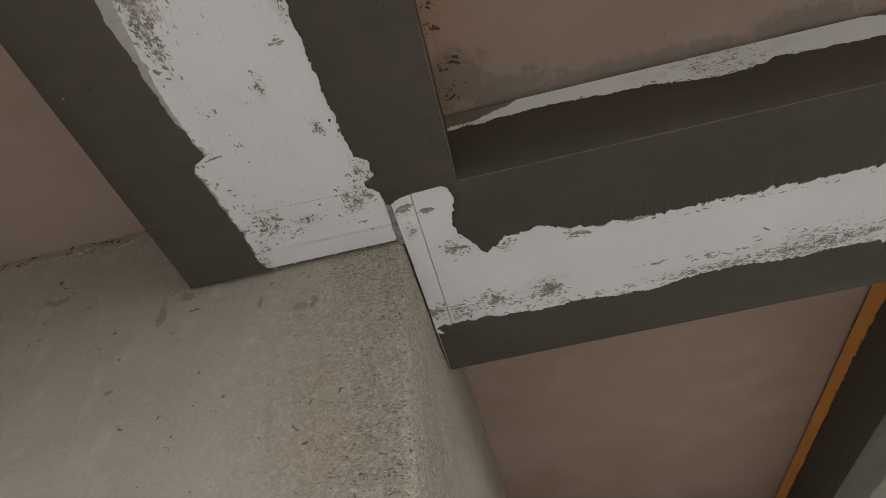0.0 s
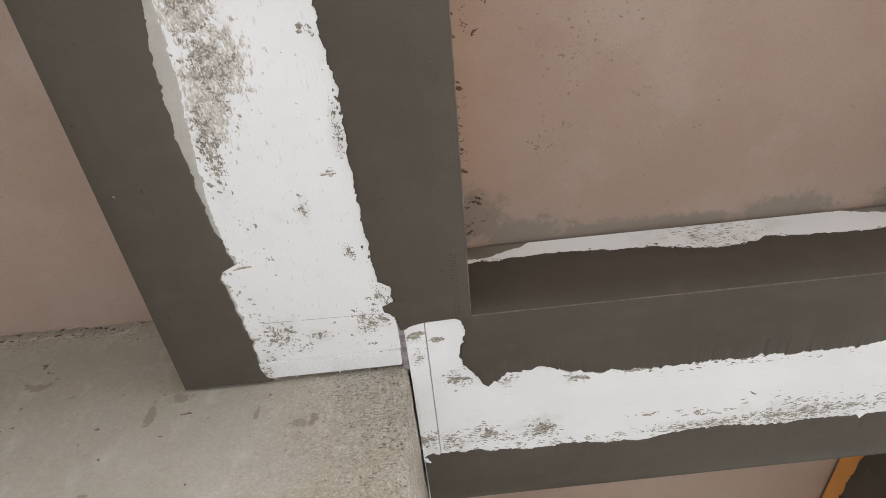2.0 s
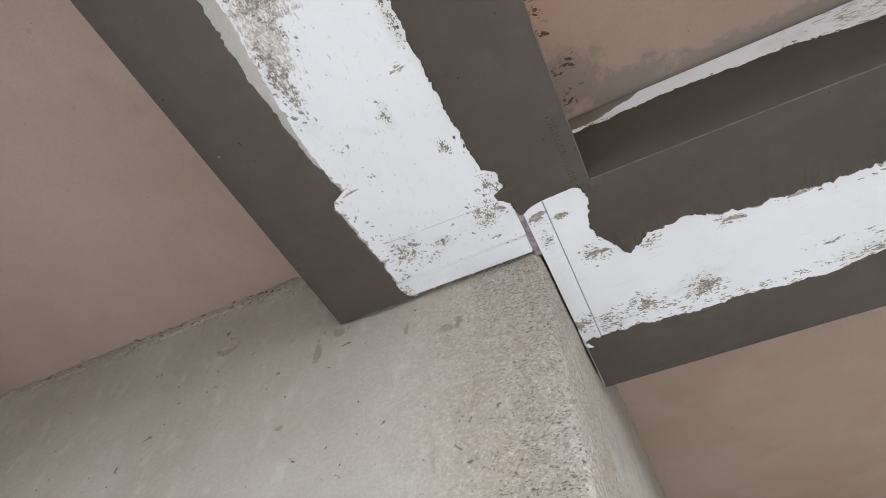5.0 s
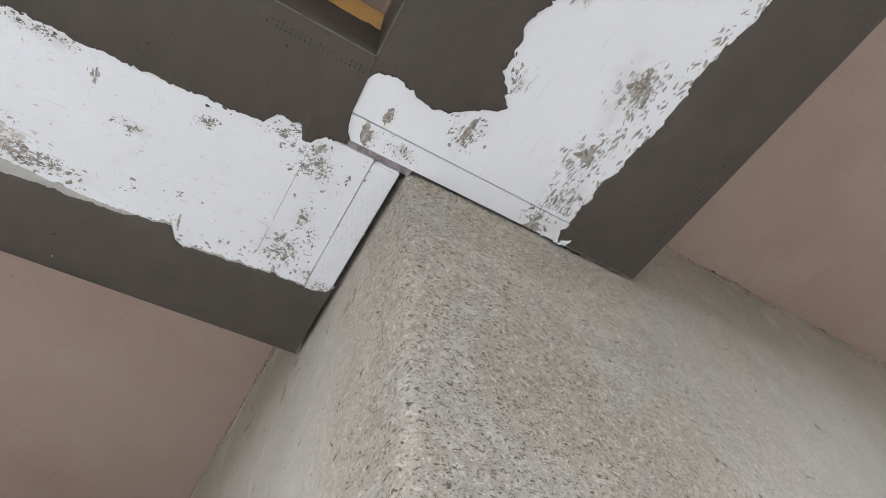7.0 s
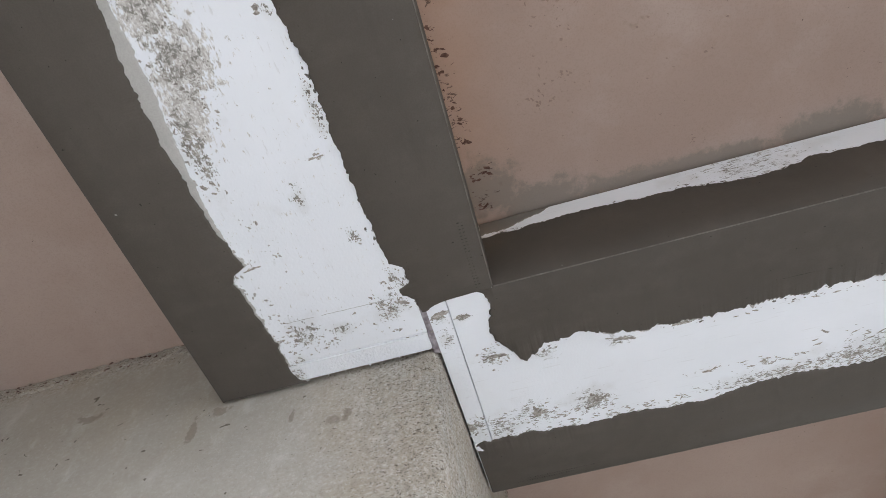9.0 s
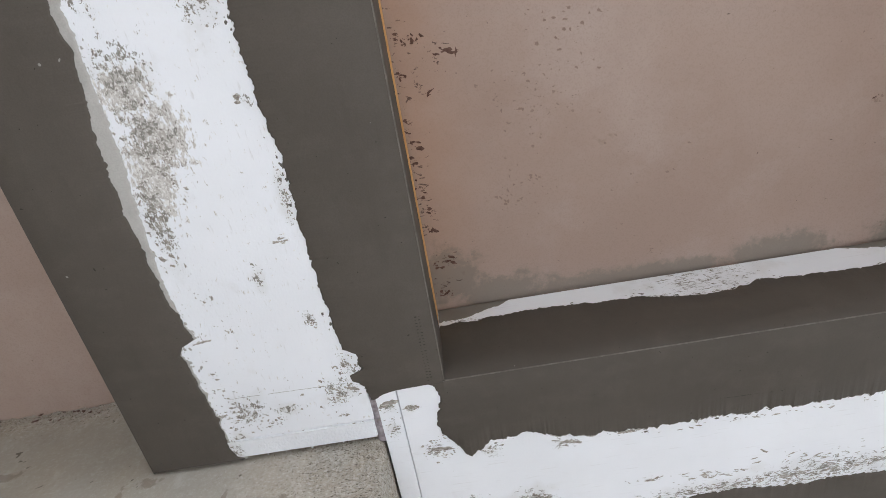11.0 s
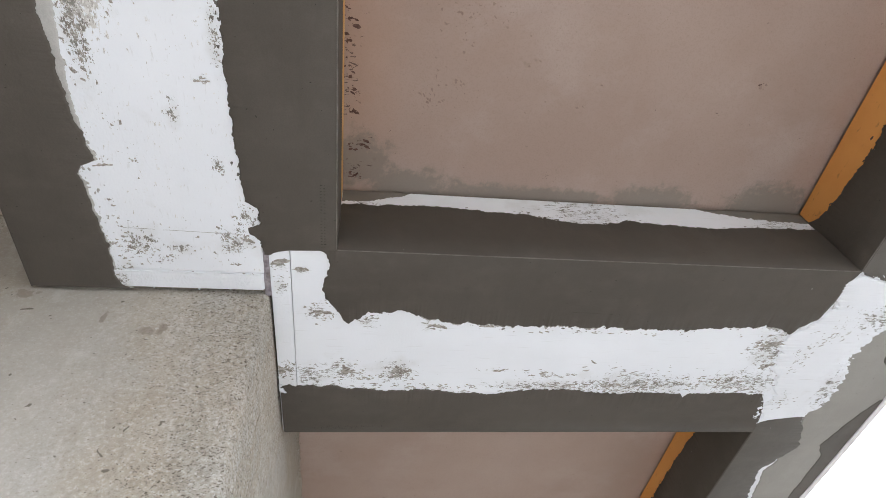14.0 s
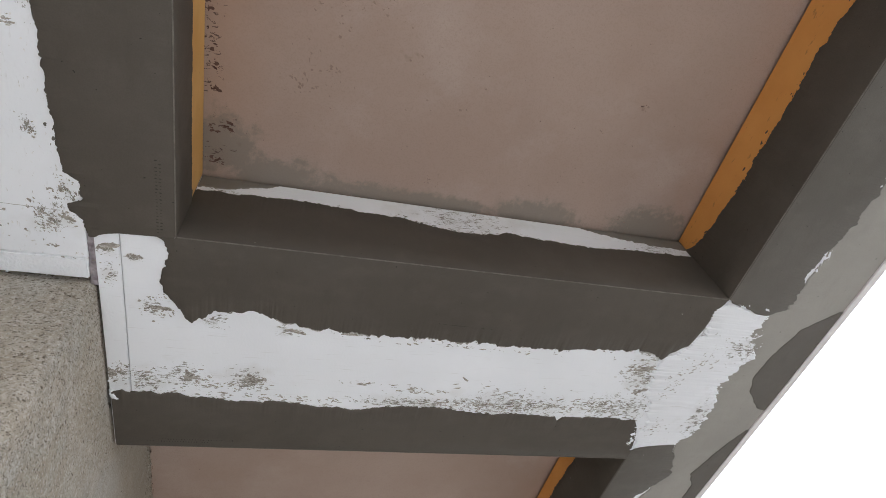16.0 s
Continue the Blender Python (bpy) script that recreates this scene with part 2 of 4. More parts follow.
def concrete_material(name):
    m, nt, sh = tree(name, 0.9)
    cloudy = step(nt, grain(nt, 2.3, (1, 1, 1), 6), 0.3, 0.7)
    c = blend(nt, cloudy, (0.355, 0.325, 0.275), (0.440, 0.412, 0.364))
    c = blend(nt, step(nt, grain(nt, 7.0, (1, 1, 0.5), 6, 0.6), 0.48, 0.72, 0, 0.5), c, (0.38, 0.335, 0.265))
    c = blend(nt, step(nt, grain(nt, 18.0, (1, 1, 0.6), 5, 0.65), 0.52, 0.72, 0, 0.4), c, (0.55, 0.54, 0.50))
    near = place(nt, (1.75, 0.62, 0))
    d = add(nt, "ShaderNodeVectorMath", {0: near}, operation="LENGTH").outputs["Value"]
    rough_zone = step(nt, calc(nt, "ADD", d, calc(nt, "MULTIPLY", grain(nt, 5.0, (1, 1, 1), 4), 0.34)), 0.74, 0.18)
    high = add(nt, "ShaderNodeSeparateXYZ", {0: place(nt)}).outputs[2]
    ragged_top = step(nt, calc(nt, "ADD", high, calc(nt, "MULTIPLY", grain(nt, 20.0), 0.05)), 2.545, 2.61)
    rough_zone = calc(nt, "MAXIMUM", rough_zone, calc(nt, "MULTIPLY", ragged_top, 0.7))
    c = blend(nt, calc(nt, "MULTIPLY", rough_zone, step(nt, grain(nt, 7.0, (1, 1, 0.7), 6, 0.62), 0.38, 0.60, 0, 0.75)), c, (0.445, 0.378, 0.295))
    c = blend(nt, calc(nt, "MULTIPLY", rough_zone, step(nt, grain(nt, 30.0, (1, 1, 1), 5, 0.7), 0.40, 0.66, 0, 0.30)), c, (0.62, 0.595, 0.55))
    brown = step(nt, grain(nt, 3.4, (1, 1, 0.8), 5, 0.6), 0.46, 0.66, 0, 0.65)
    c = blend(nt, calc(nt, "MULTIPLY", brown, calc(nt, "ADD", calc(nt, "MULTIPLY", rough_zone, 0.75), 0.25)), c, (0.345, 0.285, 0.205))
    speck = calc(nt, "ADD", calc(nt, "MULTIPLY", rough_zone, 0.62), 0.20)
    gritty = grain(nt, 190.0, (1, 1, 1.2), 7, 0.78)
    c = blend(nt, calc(nt, "MULTIPLY", step(nt, gritty, 0.47, 0.35), calc(nt, "MULTIPLY", speck, 0.75)), c, (0.20, 0.172, 0.13))
    c = blend(nt, calc(nt, "MULTIPLY", step(nt, gritty, 0.50, 0.66), calc(nt, "MULTIPLY", speck, 0.9, True)), c, (0.69, 0.665, 0.62))
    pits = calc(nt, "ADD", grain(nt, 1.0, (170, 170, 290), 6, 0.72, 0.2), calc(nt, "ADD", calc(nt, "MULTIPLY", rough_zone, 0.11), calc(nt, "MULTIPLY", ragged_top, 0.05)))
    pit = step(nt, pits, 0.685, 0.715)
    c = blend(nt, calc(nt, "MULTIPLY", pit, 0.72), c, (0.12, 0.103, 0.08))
    rare = step(nt, grain(nt, 48.0, (1, 1, 1.5), 2, 0.5, 0.8), 0.715, 0.73, 0, 0.85)
    c = blend(nt, rare, c, (0.13, 0.11, 0.085))
    c = blend(nt, cells(nt, (170, 170, 330), calc(nt, "ADD", calc(nt, "MULTIPLY", rough_zone, 0.46), 0.13), 2.2), c, (0.140, 0.115, 0.085))
    c = blend(nt, cells(nt, (330, 330, 480), calc(nt, "ADD", calc(nt, "MULTIPLY", rough_zone, 0.52), 0.13), 2.2), c, (0.235, 0.20, 0.155))
    c = blend(nt, cells(nt, (300, 300, 340), calc(nt, "ADD", calc(nt, "MULTIPLY", rough_zone, 0.32), 0.05), 1.5), c, (0.62, 0.59, 0.53))
    # old brown smudges high on the face
    smudge = spots(nt, [(-0.163, 2.312, 0.016, 0.010), (-0.143, 2.316, 0.010, 0.016), (-0.365, 2.385, 0.020, 0.012), (-0.232, 2.338, 0.005, 0.012),
                        (-0.62, 2.445, 0.030, 0.010), (-0.443, 2.222, 0.008, 0.006), (-0.40, 2.36, 0.01, 0.03)], True)
    sm = step(nt, calc(nt, "ADD", calc(nt, "MULTIPLY", smudge, 0.4), grain(nt, 60.0, (1, 1, 1), 5, 0.65)), 0.68, 0.80, 0, 0.5)
    c = blend(nt, sm, c, (0.19, 0.15, 0.11))
    colour_to(nt, sh, c)
    h = calc(nt, "SUBTRACT", calc(nt, "MULTIPLY", gritty, calc(nt, "ADD", calc(nt, "MULTIPLY", rough_zone, 1.0), 0.15)), calc(nt, "MULTIPLY", pit, 0.6))
    relief(nt, sh, h, 0.6, 0.005)
    return m


def ceiling_material():
    m, nt, sh = tree("pink_brown_plaster", 0.8)
    c = blend(nt, step(nt, grain(nt, 1.6, (1, 1, 1), 5), 0.3, 0.7), (0.37, 0.272, 0.226), (0.425, 0.333, 0.288))
    c = blend(nt, step(nt, grain(nt, 5.5, (1, 1, 1), 7, 0.62), 0.45, 0.75, 0, 0.55), c, (0.46, 0.375, 0.335))
    c = blend(nt, step(nt, grain(nt, 3.1, (1, 1.4, 1), 6, 0.6), 0.52, 0.75, 0, 0.5), c, (0.33, 0.235, 0.19))
    c = blend(nt, step(nt, grain(nt, 420.0, (1, 1, 1), 3), 0.45, 0.7, 0, 0.22), c, (0.24, 0.17, 0.135))
    warm = spots(nt, [(0.115, -0.45, 0.065, 0.6)])
    c = blend(nt, calc(nt, "MULTIPLY", warm, calc(nt, "MULTIPLY", grain(nt, 9.0), 0.75)), c, (0.40, 0.265, 0.195))
    grey = spots(nt, [(0.13, -0.155, 0.07, 0.06), (0.22, -0.110, 0.10, 0.040), (0.45, -0.098, 0.22, 0.026), (0.70, -0.102, 0.11, 0.038), (0.95, -0.105, 0.10, 0.055)])
    brushed = calc(nt, "ADD", calc(nt, "MULTIPLY", grain(nt, 1.0, (90, 34, 60), 6, 0.7), 0.22), calc(nt, "MULTIPLY", grain(nt, 26.0, (1, 1, 1), 6, 0.72), 0.78))
    g = step(nt, calc(nt, "ADD", calc(nt, "MULTIPLY", grey, 0.45), brushed), 0.64, 0.84, 0, 0.68)
    c = blend(nt, g, c, (0.195, 0.182, 0.158))
    flecks = spots(nt, [(0.115, -0.50, 0.045, 0.07), (0.108, -0.36, 0.026, 0.10), (0.135, -0.19, 0.045, 0.018), (0.125, -0.14, 0.04, 0.016), (0.110, -0.27, 0.026, 0.05), (0.17, -0.52, 0.03, 0.014), (0.112, -0.62, 0.03, 0.05)])
    f = step(nt, calc(nt, "ADD", calc(nt, "MULTIPLY", flecks, 0.13), grain(nt, 1.0, (70, 130, 60), 5, 0.66, 0.8)), 0.70, 0.73, 0, 0.85)
    c = blend(nt, f, c, (0.085, 0.055, 0.045))
    c = blend(nt, step(nt, grain(nt, 120.0, (1, 1, 1), 2), 0.765, 0.78, 0, 0.5), c, (0.15, 0.10, 0.08))
    c = blend(nt, step(nt, grain(nt, 21.0, (1, 1, 1), 3, 0.6), 0.72, 0.78, 0, 0.35), c, (0.20, 0.15, 0.12))
    colour_to(nt, sh, c)
    relief(nt, sh, calc(nt, "ADD", grain(nt, 8.0, (1, 1, 1), 4), calc(nt, "MULTIPLY", grain(nt, 180.0, (1, 1, 1), 4), 0.1)), 0.35, 0.004)
    return m


def plain_material(name, a, b, scale=6.0, rough=0.85):
    m, nt, sh = tree(name, rough)
    c = blend(nt, step(nt, grain(nt, scale, (1, 1, 1), 6), 0.3, 0.7), a, b)
    c = blend(nt, step(nt, grain(nt, scale * 30), 0.5, 0.8, 0, 0.3), c, [v * 0.6 for v in a])
    colour_to(nt, sh, c)
    relief(nt, sh, grain(nt, scale * 20), 0.3, 0.003)
    return m


ORANGE, YELLOW, PURPLE = orange_material(), yellow_material(), purple_material()
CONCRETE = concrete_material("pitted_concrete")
PLASTER = ceiling_material()
CORE = plain_material("raw_concrete", (0.16, 0.15, 0.13), (0.22, 0.21, 0.19))
BOUNCE_PAD = plain_material("pale_bounce_pad", (0.47, 0.45, 0.42), (0.55, 0.53, 0.50), 2.0)
SOIL = plain_material("pale_dry_ground", (0.13, 0.12, 0.10), (0.19, 0.175, 0.15), 0.6)
BEAD = plain_material("white_plastic_bead", (0.74, 0.71, 0.715), (0.84, 0.82, 0.825), 25.0, 0.5)


# paler than the coat, so that the arris looks as if it catches light
NOSE = plain_material("bead_nose_highlight", (0.115, 0.103, 0.090), (0.185, 0.168, 0.150), 60.0, 0.7)


# ---- mesh helpers ----
def part(name, bm, material, parent=None, label=""):
    """Links a bmesh, in world places, as one mesh object, under a thing if one is given."""
    at = parent.matrix_world.translation if parent else Vector()
    bmesh.ops.translate(bm, verts=bm.verts, vec=-at)
    bmesh.ops.recalc_face_normals(bm, faces=bm.faces)
    me = bpy.data.meshes.new(name)
    bm.to_mesh(me)
    bm.free()
    me.materials.append(material)
    ob = new(name, me)
    ob.parent = parent
    return tagged(ob, label)


def thing(name, at, label, category, kind="", group=""):
    ob = new(name)
    ob.empty_display_size = 0.1
    ob.location = at
    ob.matrix_world = Matrix.Translation(at)
    return tagged(ob, label, category, group, kind)


def box(x0, x1, y0, y1, z0, z1, bevel=0.0, bm=None):
    bm = bm or bmesh.new()
    made = bmesh.ops.create_cube(bm, size=1.0, matrix=Matrix.LocRotScale(((x0 + x1) / 2, (y0 + y1) / 2, (z0 + z1) / 2), None, (x1 - x0, y1 - y0, z1 - z0)))
    if bevel:
        edges = {e for v in made["verts"] for e in v.link_edges}
        bmesh.ops.bevel(bm, geom=list(edges), offset=bevel, segments=2, affect="EDGES")
    return bm


def wobble(u, seed, size, freq, rough=5):
    """Ragged offsets along a line, coarse to fine, with bitten-out nicks."""
    total, amp = 0.0, size
    for k in range(rough):
        total += amp * noise.noise(Vector((u * freq * 2.3 ** k, seed * 7.31, k * 3.7)))
        amp *= 0.6
    nick = noise.noise(Vector((u * 85, seed * 3.3, 8.0)))
    chip = noise.noise(Vector((u * 210, seed * 5.1, 2.0)))
    return total + size * (2.2 * (max(0.0, nick - 0.2) - max(0.0, -nick - 0.25)) + 1.2 * (max(0.0, chip - 0.2) - max(0.0, -chip - 0.3)))


def ragged(knots, seed, size=0.004, freq=28):
    """A trowelled edge: its course along the beam and its raggedness."""
    us, vs = zip(*sorted(knots))

    def edge(u):
        return float(np.interp(u, us, vs)) + wobble(u, seed, size, freq)
    return edge


def straight(v):
    return lambda u: v


def lines(u0, u1, fine0, fine1, pace):
    a = np.arange(u0, fine0, 0.05) if u0 < fine0 else np.array([])
    b = np.arange(max(u0, fine0), min(u1, fine1), pace)
    c = np.arange(fine1, u1, 0.05) if fine1 < u1 else np.array([])
    return [*a, *b, *c, u1]


def layer(us, lo, hi, put, thick=0.0025, soft=(True, True), lumps=0.0):
    """A trowelled coat between two edges; put(u, v, d) lays it on its face, d metres proud of it."""
    bm = bmesh.new()
    rows = []
    for u in us:
        a, b = lo(u), hi(u)
        if b - a < 0.0004:
            mid = (a + b) / 2
            a, b = mid - 0.0002, mid + 0.0002
        w = b - a
        fa = min(0.0035 if soft[0] else 0.0015, w * 0.4)
        fb = min(0.0035 if soft[1] else 0.0015, w * 0.4)
        t = thick * min(1.0, w / 0.012)
        sa = 0.55 if soft[0] else 0.7
        sb = 0.55 if soft[1] else 0.7
        section = [(a, -0.0012), (a + fa * 0.12, t * sa), (a + fa, t), (a + w * 0.33 + fa * 0.3, t), (b - w * 0.33 - fb * 0.3, t), (b - fb, t), (b - fb * 0.12, t * sb), (b, -0.0012)]
        if lumps:
            section = [(v, d + lumps * (noise.noise(Vector((u * 60, v * 60, 4))) + 0.6 * noise.noise(Vector((u * 160, v * 160, 2)))) * (d > 0)) for v, d in section]
        rows.append([bm.verts.new(put(u, v, d)) for v, d in section])
    for p, q in zip(rows, rows[1:]):
        for i in range(len(p) - 1):
            bm.faces.new((p[i], p[i + 1], q[i + 1], q[i]))
    for f in bm.faces:
        f.smooth = True
    return bm


def under_a(u, v, d):
    return (v, u, H - d)


def under_b(u, v, d):
    return (u, v, H - d)


def side_b_inner(u, v, d):
    return (u, BY0 - d, v)


def side_a_inner(u, v, d):
    return (AX1 + d, u, v)


def side_c_inner(u, v, d):
    return (CX0 - d, u, v)


# ---- setting ----
bm = box(-60, 60, -60, 60, -0.45, -0.30)
tagged(part("ground", bm, SOIL), "pale dry ground outside the porch", "ground", kind="structure")
# unseen floor, kept dark so that little light bounces at the far ends
bm = box(WEST - 0.2, CX1 + 0.05, SOUTH - 0.2, NORTH, -0.32, -0.03)
tagged(part("floor", bm, CORE), "unseen raw concrete porch floor slab, dark to limit bounced light", "floor", kind="structure")
# unseen pale pad, added to bounce light up at the beams
bm = box(-0.75, CX1 + 0.03, SOUTH - 0.18, -0.006, -0.0298, 0.0)
box(0.006, CX1 + 0.03, -0.0058, 0.25, -0.0298, 0.0, 0.0, bm)
tagged(part("floor_bounce_pad", bm, BOUNCE_PAD), "unseen pale grey pad added on the floor to bounce light up", "floor", kind="structure")


def ceiling():
    bm = box(WEST - 0.2, CX1 - 0.03, SOUTH, NORTH, CEIL, CEIL + 0.18)
    return tagged(part("ceiling", bm, PLASTER), "pink-brown plastered slab soffit with grey smears", "ceiling", kind="structure")


def concrete_wall():
    """A solid wall corner with a rounded, crumbling arris and a faintly uneven face."""
    r = 0.016
    xs = [WEST - 0.2, -2.3, -1.9] + list(np.arange(-1.7, -0.5, 0.03)) + list(np.arange(-0.5, -0.26, 0.008)) + list(np.arange(-0.26, -r, 0.004))
    path = [(x, 0.0, 0, -1) for x in xs]
    for k in range(7):
        a = radians(90 * k / 6)
        path.append((-r + r * math.sin(a), r - r * math.cos(a), math.sin(a), -math.cos(a)))
    path += [(0.0, y, 1, 0) for y in list(np.arange(r + 0.004, 0.30, 0.004)) + list(np.arange(0.30, 0.5, 0.008)) + list(np.arange(0.5, 1.7, 0.03)) + [2.0, NORTH]]
    zs = [-0.02, 0.5, 1.0, 1.3] + list(np.arange(1.4, 1.75, 0.010)) + list(np.arange(1.75, CEIL, 0.005)) + [CEIL + 0.004]
    bm = bmesh.new()
    grid = []
    for z in zs:
        row = []
        for x, y, nx, ny in path:
            p = Vector((x, y, z))
            close = math.exp(-((x * x + y * y) / 0.05))
            d = 0.0016 * noise.noise(p * 14) + 0.0012 * (0.4 + close) * noise.noise(p * 55) + 0.0022 * close * noise.noise(p * 120) + 0.0016 * (close + 0.1) * noise.noise(p * 210) - 0.0026
            d -= 0.004 * close * max(0.0, noise.noise(p * 38) - 0.25)
            row.append(bm.verts.new((x + nx * d, y + ny * d, z)))
        row.append(bm.verts.new((WEST - 0.2, NORTH, z)))
        grid.append(row)
    n = len(grid[0])
    for p, q in zip(grid, grid[1:]):
        for i in range(n):
            j = (i + 1) % n
            bm.faces.new((p[i], p[j], q[j], q[i]))
    bm.faces.new(grid[-1])
    bm.faces.new(list(reversed(grid[0])))
    for f in bm.faces:
        f.smooth = len(f.verts) == 4
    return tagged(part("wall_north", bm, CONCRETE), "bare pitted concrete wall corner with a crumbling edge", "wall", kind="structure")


slab = ceiling()
wall = concrete_wall()
bm = box(WEST - 0.2, WEST, SOUTH, -0.004, 0.0, CEIL)
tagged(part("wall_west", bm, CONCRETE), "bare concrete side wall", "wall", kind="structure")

# unseen wall, added to keep light off the north part of the porch
bm = box(0.004, CX1 + 0.02, NORTH, NORTH + 0.2, 0.0, CEIL)
tagged(part("shade_wall_porch_end", bm, CONCRETE), "unseen concrete wall, added to cut light at the north end", "wall", kind="structure")

# unseen head wall, added to block the southern sky from the beam sides
bm = box(WEST - 0.2, CX1, SOUTH - 0.2, SOUTH, 2.40, CEIL + 0.18)
tagged(part("shade_wall_south", bm, CONCRETE), "unseen concrete head wall, added to cut sky light over the open front", "wall", kind="structure")
# unseen wall, added to narrow the opening and darken the west end
bm = box(WEST - 0.2, -1.1, SOUTH - 0.2, SOUTH, 0.0, 2.396)
tagged(part("shade_wall_front", bm, CONCRETE), "unseen concrete wall beside the open front, added to shade the west end", "wall", kind="structure")

# unseen wall, added to block low eastern sky and shade the ground
bm = box(2.2, 2.4, -0.5, 8.0, -0.32, 2.15)
tagged(part("shade_wall_garden", bm, CONCRETE), "unseen plain concrete wall outside the porch, added to cut eastern light", "wall", kind="structure")

# mortar lip where wall and slab meet
bm = layer(lines(WEST, AX0, -1.8, AX0, 0.006), ragged([(-3, 2.566), (-0.9, 2.572), (-0.35, 2.566)], 3, 0.014, 14), straight(CEIL + 0.002), lambda u, v, d: (u, 0.0022 - d, v), 0.0022, (True, False), 0.005)
part("mortar_lip", bm, CONCRETE, wall, "rough mortar lip along the slab")
bm = layer(lines(BY1, NORTH, BY1, 1.8, 0.006), ragged([(0.3, 2.574), (0.9, 2.580), (2.6, 2.576)], 5, 0.010, 14), straight(CEIL + 0.002), lambda u, v, d: (-0.0022 + d, u, v), 0.002, (True, False), 0.004)
part("mortar_lip", bm, CONCRETE, wall, "rough mortar lip along the slab")


def dabs(edge, side, u0, u1, count, seed, put, spread=0.02, stretch=2.0, biggest=0.004):
    """Small flicks of coat that sit on the bare foam beside a trowelled edge."""
    rng = random.Random(seed)
    bm = bmesh.new()
    for _ in range(count):
        u = rng.uniform(u0, u1)
        if noise.noise(Vector((u * 16, seed, 0.5))) < -0.05:
            continue
        v = edge(u) + side * (0.001 + spread * rng.random() ** 2)
        r = rng.uniform(0.0006, 1.0) ** 2 * biggest + 0.0006
        tilt = rng.uniform(-0.5, 0.5)
        k = rng.randint(6, 9)
        ring = []
        for i in range(k):
            a = 2 * math.pi * i / k
            q = r * rng.uniform(0.55, 1.25)
            du, dv = q * stretch * math.cos(a), q * math.sin(a)
            ring.append(bm.verts.new(put(u + du * math.cos(tilt) - dv * math.sin(tilt), v + du * math.sin(tilt) + dv * math.cos(tilt), -0.0002)))
        top = bm.verts.new(put(u, v, 0.0004 + 0.12 * r))
        for i in range(k):
            bm.faces.new((ring[i], ring[(i + 1) % k], top))
    return bm


def bead_holes(u0, u1, v, pace, put, seed):
    """The dotted line of a perforated corner bead that shows through the coat."""
    rng = random.Random(seed)
    bm = bmesh.new()
    for u in np.arange(u0, u1, pace):
        r = rng.uniform(0.0004, 0.0011)
        w = v + rng.uniform(-0.0004, 0.0004)
        bm.faces.new([bm.verts.new(put(u + r * math.cos(a), w + 2.0 * r * math.sin(a), 0.0032)) for a in np.arange(6) * math.pi / 3])
    return bm


def flecks(patches, seed, put, biggest=0.0028):
    """Scuffs left by a trowel: torn specks of coat, thick in the middle of each patch and thinning outwards."""
    rng = random.Random(seed)
    bm = bmesh.new()
    for cu, cv, ru, rv, count, stretch, turn in patches:
        for _ in range(int(count * 1.1)):
            du, dv = rng.gauss(0, 0.55) * ru, rng.gauss(0, 0.55) * rv
            u, v = cu + du, cv + dv
            if noise.noise(Vector((u * 75, v * 75, seed))) < -0.12:
                continue
            r = 0.0004 + biggest * rng.random() ** 2.6
            a0 = turn + rng.gauss(0, 0.35)
            k = rng.randint(5, 8)
            ring = []
            for i in range(k):
                a = 2 * math.pi * (i + rng.uniform(-0.3, 0.3)) / k
                q = r * rng.uniform(0.25, 1.6)
                x, y = q * stretch * math.cos(a), q * math.sin(a)
                ring.append(bm.verts.new(put(u + x * math.cos(a0) - y * math.sin(a0), v + x * math.sin(a0) + y * math.cos(a0), 0.0002)))
            top = bm.verts.new(put(u, v, 0.0007 + 0.06 * r))
            for i in range(k):
                bm.faces.new((ring[i], ring[(i + 1) % k], top))
    return bm


def dab(corners, seed, put, ragged_by=0.0024, thick=0.0009):
    """One thin torn dab of coat with the given outline, its edge broken up."""
    bm = bmesh.new()
    n = len(corners)
    cu, cv = sum(p[0] for p in corners) / n, sum(p[1] for p in corners) / n
    ring, inner = [], []
    for i in range(n):
        (u0, v0), (u1, v1) = corners[i], corners[(i + 1) % n]
        steps = max(3, int(math.hypot(u1 - u0, v1 - v0) / 0.0011))
        for j in range(steps):
            f = j / steps
            u, v = u0 + (u1 - u0) * f, v0 + (v1 - v0) * f
            p = Vector((u * 330, v * 330, seed))
            u += ragged_by * (noise.noise(p) + 0.6 * noise.noise(p * 2.7))
            v += ragged_by * (noise.noise(p + Vector((9, 0, 0))) + 0.6 * noise.noise(p * 2.7 + Vector((9, 0, 0))))
            ring.append(bm.verts.new(put(u, v, 0.0001)))
            inner.append(bm.verts.new(put(cu + (u - cu) * 0.75, cv + (v - cv) * 0.75, thick * (0.8 + 0.4 * noise.noise(p)))))
    top = bm.verts.new(put(cu, cv, thick))
    for i in range(len(ring)):
        j = (i + 1) % len(ring)
        bm.faces.new((ring[i], ring[j], inner[j], inner[i]))
        bm.faces.new((inner[i], inner[j], top))
    return bm


def lens(cu, cv, ru, rv, turn=0.0):
    """The outline of a lopsided oval dab."""
    out = []
    for i in range(9):
        a = 2 * math.pi * i / 9
        x, y = ru * math.cos(a) * (1 + 0.25 * math.sin(3 * a)), rv * math.sin(a) * (1 + 0.3 * math.cos(2 * a))
        out.append((cu + x * math.cos(turn) - y * math.sin(turn), cv + x * math.sin(turn) + y * math.cos(turn)))
    return out


